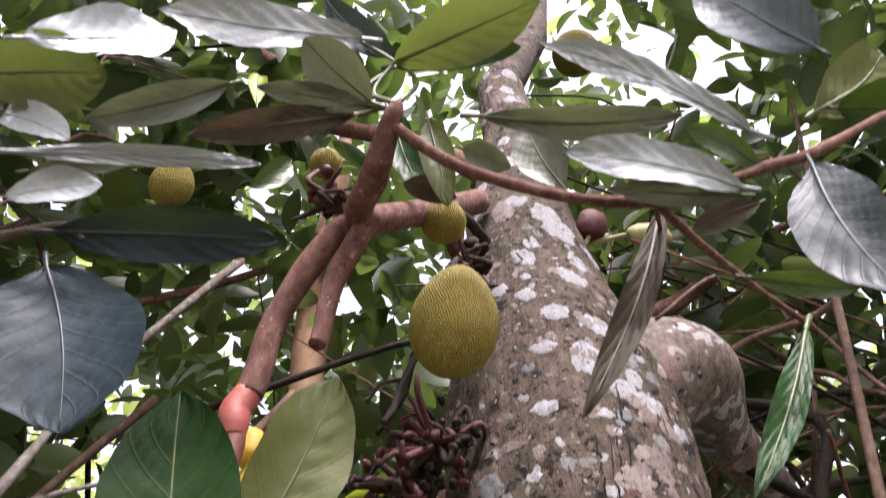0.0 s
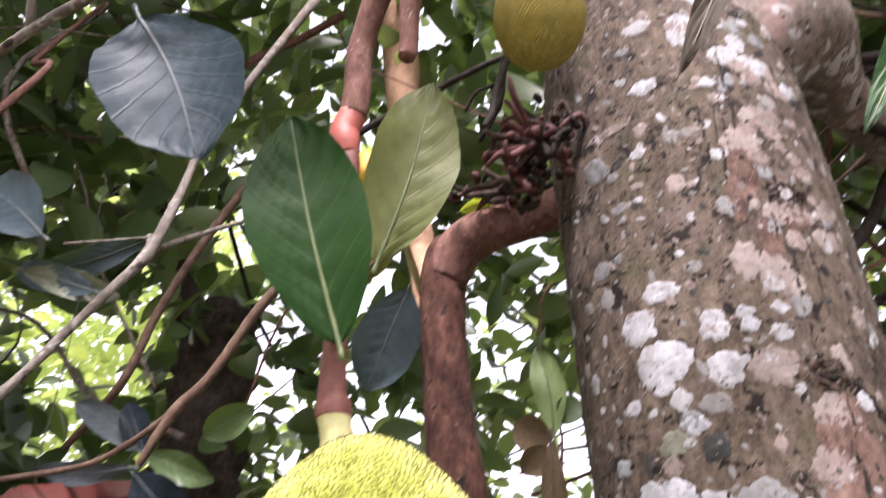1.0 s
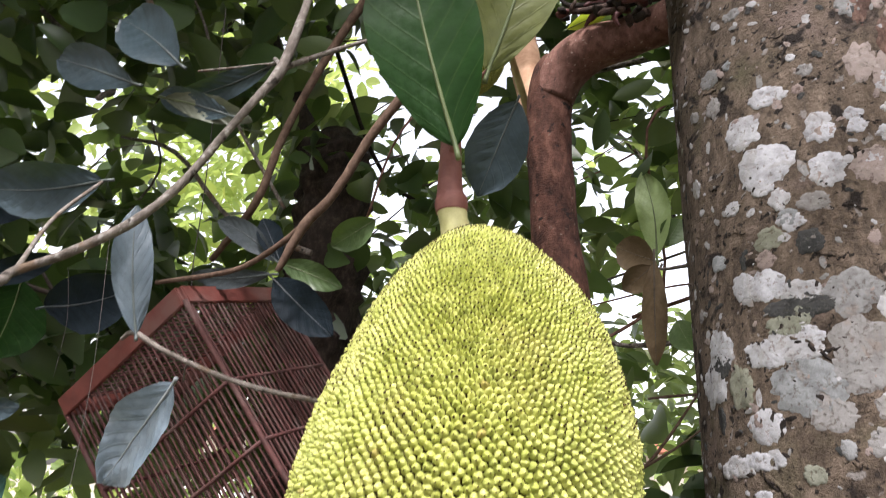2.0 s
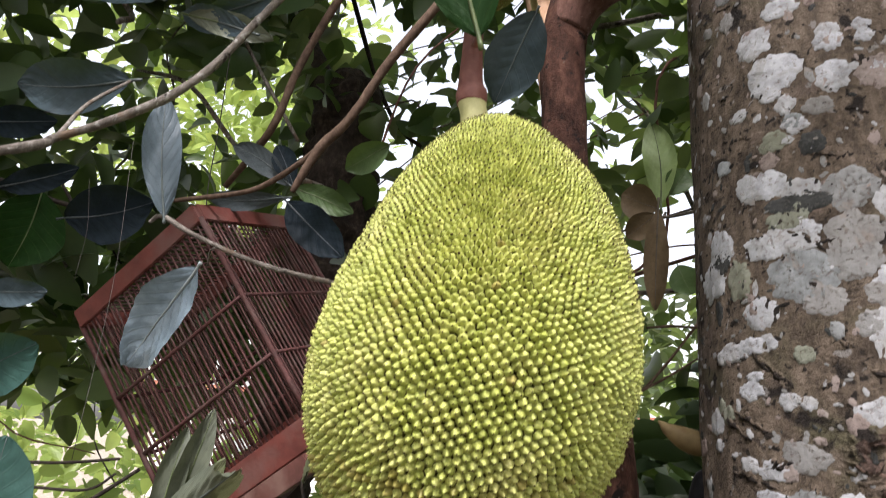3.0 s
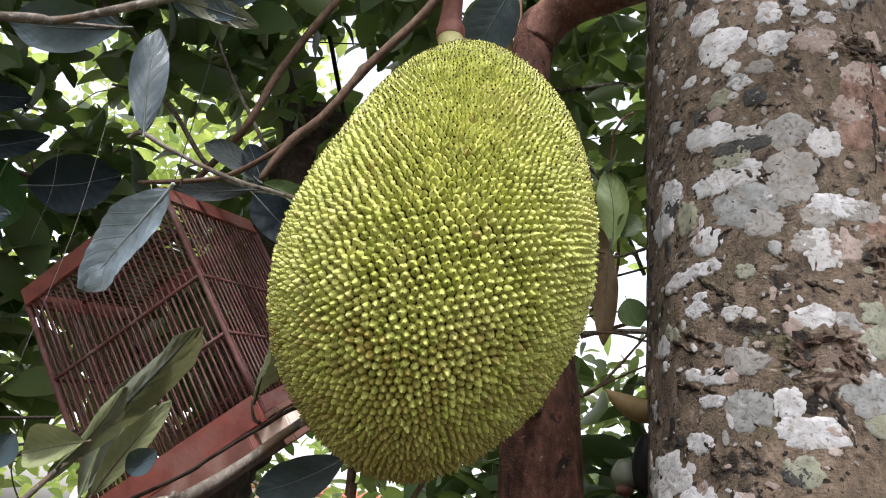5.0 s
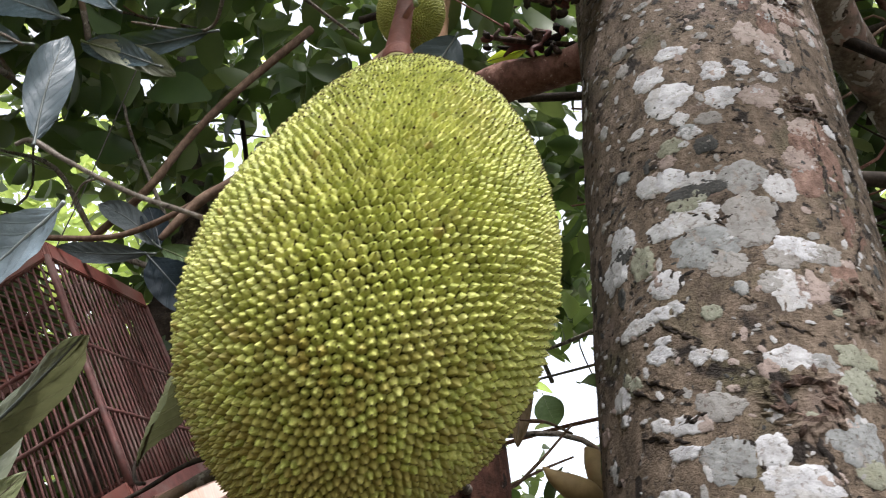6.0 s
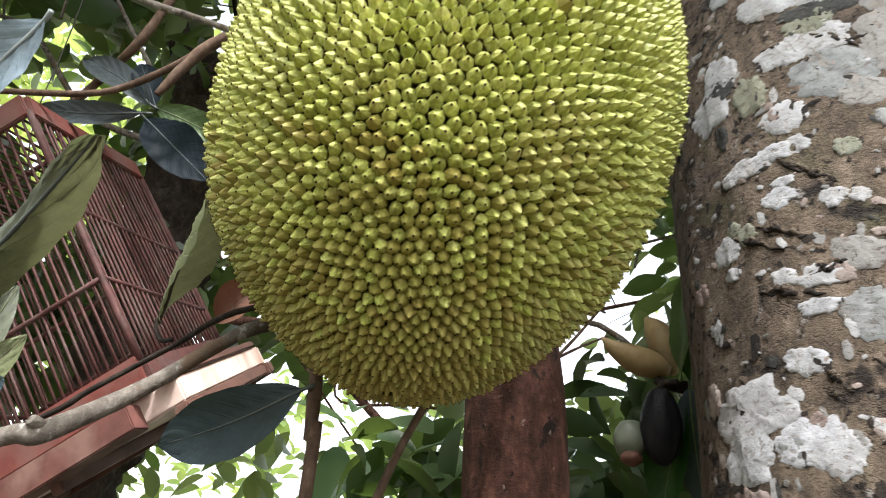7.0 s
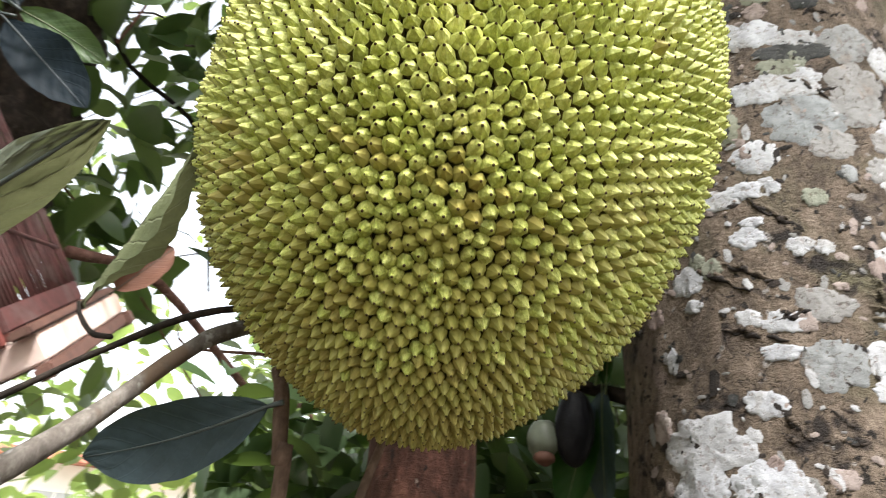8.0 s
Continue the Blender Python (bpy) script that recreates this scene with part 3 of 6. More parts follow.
def lichen(deg, z, rx, rz, mat, seed):
    """A crusty patch with a lobed outline that hugs the bark; half sizes in millimetres."""
    bm = bmesh.new()
    _, _, r0 = trunk_axis(z)
    n_seg, lifts = 60, (0.0008, 0.0008, 0.0006, 0.0001)
    rnd = random.Random(seed)
    ox, oy = rnd.uniform(0, 50), rnd.uniform(0, 50)
    rings = []
    for ri, f in enumerate((0.34, 0.68, 0.92, 1.0)):
        ring = []
        for k in range(n_seg):
            w = 2 * math.pi * k / n_seg
            lob = 1 + 0.26 * noise.noise(Vector((math.cos(w) * 1.3 + ox, math.sin(w) * 1.3 + oy, 0))) + 0.20 * noise.noise(Vector((math.cos(w) * 3.2 + ox, math.sin(w) * 4, oy))) + 0.09 * noise.noise(Vector((math.cos(w) * 9 + ox, math.sin(w) * 11, oy)))
            dx, dz = 0.94 * math.cos(w) * rx * f * lob / 1000, 0.94 * math.sin(w) * rz * f * lob / 1000
            ring.append(bm.verts.new(trunk_point(deg + math.degrees(dx / r0), z + dz, lifts[ri] + 0.0002 * noise.noise(Vector((dx, dz, seed)) * 180))))
        rings.append(ring)
    c = bm.verts.new(trunk_point(deg, z, 0.0008))
    for k in range(n_seg):
        bm.faces.new((c, rings[0][k], rings[0][(k + 1) % n_seg]))
        for a, b in zip(rings, rings[1:]):
            bm.faces.new((a[k], b[k], b[(k + 1) % n_seg], a[(k + 1) % n_seg]))
    return wpart("lichen_patch" if mat is not BARK_TORN else "torn_bark", bm, mat, tree)


WHITE_1 = (
    (-38.7, 1.825, 26, 26), (-31.7, 1.781, 34, 34), (-33.2, 1.759, 15, 14), (-12.6, 1.806, 17, 18), (-12, 1.761, 18, 19), (-28.4, 1.856, 23, 16),
    (-1.1, 1.807, 11, 12), (-24.7, 1.719, 15, 15), (-46.4, 1.747, 13, 11), (-44.5, 1.664, 15, 15), (-35.7, 1.661, 20, 18), (-24.7, 1.65, 23, 11),
    (-37.7, 1.596, 24, 16), (-27.6, 1.601, 25, 16), (-23.3, 1.608, 15, 10), (4.4, 1.631, 19, 19), (-59.1, 1.607, 20, 23), (-65.3, 1.575, 24, 22),
    (-40.4, 1.531, 19, 16), (-54, 1.496, 22, 10), (-44.4, 1.502, 18, 9), (-37.9, 1.502, 9, 8), (-59.7, 1.493, 12, 8), (5.9, 1.56, 27, 15),)
WHITE_2 = (
    (-0.3, 1.512, 19, 23), (-45.6, 1.46, 14, 11), (-31.7, 1.45, 11, 8), (-25, 1.448, 7, 7), (-3.2, 1.443, 22, 13), (-47.6, 1.394, 11, 8),
    (-38.6, 1.39, 17, 10), (-39.9, 1.367, 15, 7), (-13, 1.364, 13, 15), (-9.8, 1.391, 13, 8), (-6.4, 1.341, 31, 15), (-45.7, 1.33, 16, 12),
    (-66.8, 1.433, 13, 14), (-64.3, 1.41, 9, 6), (-65, 1.303, 39, 23), (-67.4, 1.271, 25, 22), (-47.3, 1.275, 27, 19), (-40.3, 1.268, 16, 17),
    (-64.3, 1.431, 11, 11), (-74.1, 1.37, 7, 11), (-43.8, 1.472, 10, 5), (-27.1, 2.037, 12, 10), (-30, 1.974, 7, 6), (-28.5, 1.858, 16, 14),)
WHITE_3 = (
    (-12.6, 1.818, 14, 13), (-1.9, 1.82, 11, 10), (8.1, 1.797, 13, 13), (-11.8, 1.771, 19, 17), (-16.8, 2.233, 20, 15), (-19.2, 2.132, 20, 14),
    (-20.4, 2.353, 19, 18), (-35.1, 2.381, 18, 16), (-8.2, 2.487, 15, 19), (-19.9, 2.462, 12, 15), (-18, 2.397, 10, 11), (12, 2.392, 27, 22),
    (-7.3, 2.305, 24, 22), (10.6, 2.28, 26, 25), (0.4, 2.21, 27, 37), (13.7, 2.163, 24, 20), (26, 2.151, 29, 21), (18.9, 2.536, 39, 46),
    (11.5, 2.572, 32, 38), (-13.4, 2.61, 28, 22),)
GREY = (
    (-17, 1.735, 17, 14), (-25, 1.564, 33, 28), (-18.7, 1.539, 20, 15), (-7.9, 1.602, 23, 24), (-8.5, 1.578, 24, 21), (-8.8, 1.645, 25, 22),
    (15.6, 1.555, 18, 13), (-0.1, 1.546, 18, 14), (-4.9, 1.518, 13, 13), (6.1, 1.438, 15, 13), (-26.7, 1.402, 21, 14), (-26.6, 1.357, 22, 20),
    (11.4, 1.377, 25, 22), (-45.7, 2.037, 20, 16), (-38.5, 1.972, 14, 11), (-52.1, 1.91, 17, 17), (-46.8, 2.046, 20, 15), (-39, 2.018, 9, 9),
    (-7.2, 2.048, 16, 10),)
PINK = (
    (3, 1.763, 26, 26), (8.1, 1.515, 23, 18), (-32.5, 1.389, 9, 11), (14.1, 1.676, 24, 22), (20.4, 1.723, 32, 27), (2.3, 1.875, 16, 35),
    (11.5, 1.861, 21, 35), (3.8, 1.771, 16, 19), (10.9, 2.027, 29, 24), (20.8, 2.066, 31, 21), (-38.3, 2.085, 36, 8), (22.3, 1.932, 37, 25),)
GREEN = (
    (-32.8, 1.705, 18, 17), (-29.4, 1.62, 20, 12), (-49.6, 1.569, 17, 23), (-25.8, 1.491, 10, 9), (18.9, 1.452, 22, 12), (-61.7, 1.447, 8, 8),
    (-57.3, 1.438, 10, 9), (17, 1.425, 19, 18), (-10.7, 1.308, 17, 14), (15.7, 1.352, 16, 12),)
DARK = (
    (-19.8, 1.696, 14, 13), (-25, 1.636, 34, 12), (-59.0, 1.592, 15, 13), (-61.5, 1.54, 7, 14), (-12.0, 1.304, 13, 11),)
for k, (rows_, mt) in enumerate(((WHITE_1, LICHEN_W), (WHITE_2, LICHEN_W), (WHITE_3, LICHEN_W), (GREY, LICHEN_G), (PINK, LICHEN_P), (GREEN, LICHEN_N), (DARK, LICHEN_K))):
    for i, (d_, z_, rx_, rz_) in enumerate(rows_):
        size_ = 0.85 if mt is LICHEN_P else 0.86 if z_ > 1.70 else 1.0
        lichen(d_, z_, rx_ * size_, rz_ * size_ * (0.86 if 1.70 < z_ < 2.0 else 1.0), mt, k * 100 + i)
for i, (d_, z_, rx_, rz_) in enumerate(((18, 1.70, 20, 26), (15, 1.645, 18, 22), (27, 1.672, 22, 34), (24, 1.722, 20, 20), (31, 1.60, 18, 30), (22, 1.535, 16, 18), (9, 1.985, 16, 40), (4, 1.95, 10, 34), (13, 1.90, 14, 26), (24, 1.93, 22, 24))):
    tagged(lichen(d_, z_, rx_, rz_, BARK_TORN, 700 + i), "torn reddish bark")
rnd = random.Random(5)
for i in range(34):
    s_ = rnd.uniform(9, 24)
    lichen(rnd.uniform(-70, 60), rnd.uniform(2.40, 3.3), s_, s_ * rnd.uniform(0.7, 1.6), rnd.choice((LICHEN_W, LICHEN_W, LICHEN_P)), 1200 + i)
# Lichen spots here also stand in for sun dapples on the upper trunk.
for i in range(70):
    s_ = rnd.uniform(5, 14)
    lichen(rnd.uniform(0, 48), rnd.uniform(1.75, 2.3), s_, s_ * rnd.uniform(0.7, 1.5), rnd.choice((LICHEN_W, LICHEN_P, LICHEN_P, LICHEN_P, LICHEN_G)), 1400 + i)
for i in range(130):
    s_ = rnd.choice((5, 6, 7, 9, 11))
    lichen(rnd.uniform(-85, 75), rnd.uniform(1.15, 2.55), s_, s_ * rnd.uniform(0.6, 1.3), rnd.choice((LICHEN_G, LICHEN_G, LICHEN_P, LICHEN_N, LICHEN_W, LICHEN_P, LICHEN_P)), 900 + i)
for mt_, cnt_ in ((LICHEN_W, 420), (LICHEN_G, 420), (LICHEN_P, 420), (LICHEN_K, 260), (CRACK, 420)):
    bm = bmesh.new()
    for i in range(cnt_):
        d_, z_, s_ = rnd.uniform(-90, 80), rnd.uniform(1.1, 2.6), rnd.uniform(0.0010, 0.0040) * rnd.choice((0.7, 1, 1.5))
        r0_ = trunk_axis(z_)[2]
        ph_ = rnd.uniform(0, 6)
        tall_ = rnd.uniform(0.5, 1.6)
        c_ = bm.verts.new(trunk_point(d_, z_, 0.0011))
        ring_ = []
        for k in range(9):
            w_ = k * math.pi * 2 / 9
            g_ = s_ * (1 + 0.35 * math.sin(2 * w_ + ph_) + rnd.uniform(-0.2, 0.2))
            ring_.append(bm.verts.new(trunk_point(d_ + math.degrees(math.cos(w_) * g_ / r0_), z_ + math.sin(w_) * g_ * tall_, 0.0004)))
        for k in range(9):
            bm.faces.new((c_, ring_[k], ring_[(k + 1) % 9]))
    tagged(wpart("bark_specks", bm, mt_, tree, "small lichen specks and bark pits"), kind="stuff")


def knot(deg, z, size, seed):
    """A torn bark knot: ragged hollow with lifted bark flakes round it."""
    bm = bmesh.new()
    _, _, r0 = trunk_axis(z)
    rnd = random.Random(int(seed * 10) + 3)
    rings = []
    for f, lift in ((1.5, -0.001), (1.3, 0.0005), (1.1, 0.0012), (0.92, 0.0026), (0.74, 0.003), (0.56, 0.000), (0.38, -0.006), (0.15, -0.012)):
        ring = []
        for k in range(44):
            w = 2 * math.pi * k / 44
            g = f * size * (1 + 0.28 * noise.noise(Vector((math.cos(w) * 1.1, math.sin(w) * 1.1, seed))))
            dx, dz = math.cos(w) * g, 0.72 * math.sin(w) * g
            rag = noise.noise(Vector((dx * 150, dz * 320, seed))) + 0.5 * noise.noise(Vector((dx * 420, dz * 600, seed)))
            ring.append(bm.verts.new(trunk_point(deg + math.degrees(dx / r0), z + dz, (lift + 0.0035 * rag * (f < 1.4)) * size / 0.03)))
        rings.append(ring)
    for a, b in zip(rings, rings[1:]):
        for k in range(44):
            bm.faces.new((a[k], b[k], b[(k + 1) % 44], a[(k + 1) % 44])).material_index = 2 if a in rings[5:] else int(a is rings[3] and k % 7 > 2 or a is rings[4])
    bm.faces.new(rings[-1]).material_index = 2
    wpart("bark_knot", bm, [BARK, BARK_DARK, CRACK], tree, "torn dark bark knot", smooth=False)
    for k in range(16):
        w, g = rnd.uniform(0, 6.28), size * rnd.uniform(0.5, 1.35)
        o = trunk_point(deg + math.degrees(math.cos(w) * g / r0), z + 0.75 * math.sin(w) * g, 0.003)
        bm = ellipsoid_bm((size * rnd.uniform(0.10, 0.28), size * rnd.uniform(0.05, 0.12), 0.0016), 8, 5, 0.5, k)
        nrm = (o - Vector((*trunk_axis(z)[:2], o.z))).normalized()
        fl = wpart("bark_flake", bm, rnd.choice((BARK_DARK, BARK_DARK, BARK)), tree, smooth=False)
        fl.matrix_basis = Matrix.Translation(o) @ nrm.to_track_quat("Z", "Y").to_matrix().to_4x4() @ Euler((rnd.uniform(-0.6, 0.6), rnd.uniform(-0.6, 0.6), rnd.uniform(0, 3))).to_matrix().to_4x4()


def crack(deg, z, deg2, z2, seed, wide=0.0020):
    """A dark split that wanders over the bark, with a ragged lifted lip along it."""
    rnd = random.Random(seed)
    gap, lip = [], []
    for k in range(11):
        f = k / 10
        d, h = deg + (deg2 - deg) * f + rnd.uniform(-0.7, 0.7), z + (z2 - z) * f + rnd.uniform(-0.0022, 0.0022)
        w = wide * math.sin(math.pi * (k + 0.5) / 11) * rnd.uniform(0.5, 1.4) + 0.0003
        gap.append((*trunk_point(d, h, -0.45 * w), w))
        lip.append((*trunk_point(d - 0.5, h + w * 1.4, -0.35 * w), w * rnd.uniform(0.5, 1.2)))
    wpart("bark_crack", tube_bm(gap, 7, 3, 0.35, freq=190), CRACK, tree, "dark split in the bark")
    wpart("bark_lip", tube_bm(lip, 7, 3, 0.5, freq=210), BARK, tree)


for i, row_ in enumerate(((15, 1.757, 34, 1.743, 0, 0.0042), (34, 1.743, 45, 1.702, 0, 0.0052), (44, 1.704, 38, 1.630, 0, 0.0046), (38, 1.630, 27, 1.553, 0, 0.0036), (20, 1.712, 24, 1.640, 0, 0.0024), (27, 1.69, 30, 1.61, 0, 0.0026), (-3, 1.392, 6, 1.33, 0, 0.0030), (2, 1.93, 4, 2.09), (6, 1.99, 7, 2.12), (10, 2.02, 12, 2.20), (-2, 2.0, -1, 2.09), (15, 1.86, 17, 2.0), (18, 1.78, 20, 1.90), (-22, 1.885, -20, 1.92), (22, 1.60, 24, 1.76), (26, 1.82, 27, 1.92), (-52.9, 1.440, -38.8, 1.421), (-44.8, 1.494, -29.3, 1.460), (-55.2, 1.386, -37.8, 1.375), (-43.6, 1.490, -30.6, 1.463), (-62.8, 1.441, -46.5, 1.416), (-42.2, 1.325, -35.8, 1.307), (-41.5, 1.392, -29.9, 1.397), (-31.7, 1.615, -16.0, 1.584), (-5.8, 1.476, 4.5, 1.467))):
    crack(*row_[:4], i, row_[5] if len(row_) > 4 else 0.0022)
rnd = random.Random(61)
for i in range(46):
    d_, z_ = rnd.uniform(-66, 30), rnd.uniform(1.22, 2.05)
    crack(d_, z_, d_ + rnd.uniform(3, 9), z_ + rnd.uniform(-0.012, 0.008), 300 + i, rnd.uniform(0.0007, 0.0014))
for i, (d_, z_, s_) in enumerate(((-1.0, 1.407, 0.03), (20.0, 1.757, 0.020), (27.0, 1.507, 0.028), (23.4, 1.961, 0.018))):
    knot(d_, z_, s_, 3.0 * i)

# ---- the second, thin reddish trunk with its elbow to the big one, and the tan stem behind ----
slim = thing("slim_trunk", (-0.10, 0.97, 0.0), "slim reddish-brown trunk standing behind the fruit", "tree")
wpart("trunk", tube_bm([(-0.075, 1.0, -0.1, 0.075), (-0.10, 0.99, 0.7, 0.066), (-0.122, 0.975, 1.30, 0.060), (-0.16, 0.96, 1.62, 0.045), (-0.19, 0.95, 1.85, 0.037), (-0.20, 0.945, 2.00, 0.036), (-0.197, 0.942, 2.07, 0.037),
                        (-0.195, 0.94, 2.12, 0.032), (-0.195, 0.94, 2.145, 0.018)], 18, 8, 0.06, freq=14), BARK_THIN, slim, "smooth reddish-brown bark")
# Lighter bark than the slim trunk's paints the light from below.
wpart("elbow", tube_bm([(-0.195, 0.940, 2.07, 0.036), (-0.175, 0.932, 2.112, 0.038), (-0.13, 0.918, 2.138, 0.036), (-0.07, 0.90, 2.143, 0.032), (-0.02, 0.88, 2.145, 0.031), (0.06, 0.84, 2.15, 0.034)], 18, 8, 0.06, freq=16), BARK_RED, slim, "smooth side arm, light from below put into its reddish-tan colour")
wpart("limb", tube_bm([(-0.195, 0.96, 1.88, 0.02), (-0.225, 1.03, 2.02, 0.029), (-0.265, 1.13, 2.2, 0.031), (-0.335, 1.3, 2.5, 0.036), (-0.385, 1.3, 3.06, 0.050), (-0.40, 1.3, 3.4, 0.040), (-0.45, 1.35, 4.3, 0.025)], 14, 8, 0.03), BARK_TAN, slim, "pale tan limb rising straight up")
for x_, y_, z_, r_ in ((-0.215, 0.912, 1.78, 0.007), (-0.165, 0.905, 1.70, 0.006), (-0.19, 0.915, 1.93, 0.006)):
    wpart("branch_scar", tube_bm([(x_, y_ + 0.012, z_, r_), (x_, y_, z_, r_ * 0.8), (x_, y_ - 0.003, z_, r_ * 0.3)], 9, 3, 0.2), BARK_DARK, slim)

old = thing("old_trunk", (-1.0, 1.64, 0.0), "dark rough trunk in the shade behind the cage", "tree")
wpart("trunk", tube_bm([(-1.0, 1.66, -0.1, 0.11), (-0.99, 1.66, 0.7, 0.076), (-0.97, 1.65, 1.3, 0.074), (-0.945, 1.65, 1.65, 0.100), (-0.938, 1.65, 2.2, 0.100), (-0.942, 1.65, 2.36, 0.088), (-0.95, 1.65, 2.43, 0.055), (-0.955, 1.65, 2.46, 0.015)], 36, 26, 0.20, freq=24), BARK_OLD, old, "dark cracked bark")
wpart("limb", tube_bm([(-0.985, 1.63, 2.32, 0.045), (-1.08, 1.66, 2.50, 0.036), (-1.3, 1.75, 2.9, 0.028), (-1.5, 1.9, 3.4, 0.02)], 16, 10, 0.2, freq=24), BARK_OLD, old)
# ---- fruiting branch with its stalk ----
fruit_branch = thing("fruiting_branch", (-0.13, 0.43, 2.21), "reddish-brown forked branch with whorled leaves", "branch")
wpart("main_stem", tube_bm([(0.02, 0.66, 2.62, 0.022), (-0.06, 0.53, 2.40, 0.019), (-0.13, 0.43, 2.244, 0.0165), (-0.112, 0.36, 2.225, 0.0155), (-0.097, 0.31, 2.251, 0.012), (-0.092, 0.298, 2.264, 0.009), (-0.090, 0.294, 2.270, 0.005), (-0.089, 0.292, 2.274, 0.001)], 12, 8, 0.07), BARK_RED, fruit_branch)
wpart("cut_stub", tube_bm([(-0.118, 0.42, 2.235, 0.014), (-0.135, 0.44, 2.20, 0.0135), (-0.152, 0.46, 2.162, 0.012), (-0.155, 0.47, 2.093, 0.0105), (-0.157, 0.47, 2.077, 0.0095)], 12, 8, 0.07), BARK_RED, fruit_branch)
wpart("fork", tube_bm([(-0.138, 0.43, 2.227, 0.014), (-0.155, 0.44, 2.228, 0.0145), (-0.186, 0.46, 2.178, 0.0150), (-0.211, 0.485, 2.115, 0.0150), (-0.214, 0.492, 2.06, 0.0145), (-0.218, 0.497, 2.029, 0.015)], 12, 8, 0.07), BARK_RED, fruit_branch)

# ---- jackfruit ----
from mathutils import kdtree
BIG_U = (0, 0.015, 0.05, 0.11, 0.20, 0.32, 0.45, 0.58, 0.70, 0.80, 0.88, 0.94, 0.98, 1.0)
BIG_R = (0, 0.0330, 0.0585, 0.0882, 0.1179, 0.1388, 0.1447, 0.1368, 0.1198, 0.1025, 0.0808, 0.0545, 0.0335, 0)
_fine = np.linspace(0, 1, 1601)
_soft = np.interp(_fine, BIG_U, np.square(BIG_R)) / 0.1447 ** 2
_soft = np.sqrt(np.convolve(np.pad(_soft, 60, mode="reflect", reflect_type="odd"), np.hanning(121) / np.hanning(121).sum(), "valid").clip(0))
_soft[0] = _soft[-1] = 0


def egg_radius(u, a, b):
    """Share of the greatest radius at height u; a = 0 takes the big fruit's own outline."""
    if a == 0:
        return float(np.interp(u, _fine, _soft))
    return math.sin(math.pi * min(1.0, max(0.0, u)) ** a) ** b


SIDES = 7


def spine_template(seed):
    """One spine on a unit cell: many-sided foot, hewn flanks that narrow to a small dark point."""
    rnd = random.Random(seed)
    vs, fs = [], []
    turn = rnd.uniform(0, 1.0)
    tx, ty = rnd.uniform(-0.14, 0.10), rnd.uniform(-0.12, 0.12)
    jit = [rnd.uniform(0.84, 1.12) for _ in range(SIDES)]
    bulge = rnd.uniform(0.90, 1.08)
    for f, h, lean in ((0.60, -0.30, 0.0), (0.550, 0.09, 0.06), (0.375 * bulge, 0.40, 0.4), (0.190 * bulge, 0.73, 0.75), (0.090, 0.92, 0.95), (0.035, 1.0, 1.0)):
        for k in range(SIDES):
            w = turn + k * 2 * math.pi / SIDES
            g = f * (jit[k] * rnd.uniform(0.93, 1.07) if f > 0.1 else 1)
            vs.append((math.cos(w) * g + tx * lean, math.sin(w) * g + ty * lean, h))
    for r in range(5):
        for k in range(SIDES):
            fs.append((r * SIDES + k, r * SIDES + (k + 1) % SIDES, (r + 1) * SIDES + (k + 1) % SIDES, (r + 1) * SIDES + k))
    fs.append(tuple(range(5 * SIDES, 6 * SIDES)))
    return np.array(vs), fs


DARK_FROM = 4 * SIDES      # faces of the point and its cap
TEMPLATES = [spine_template(s) for s in range(14)]


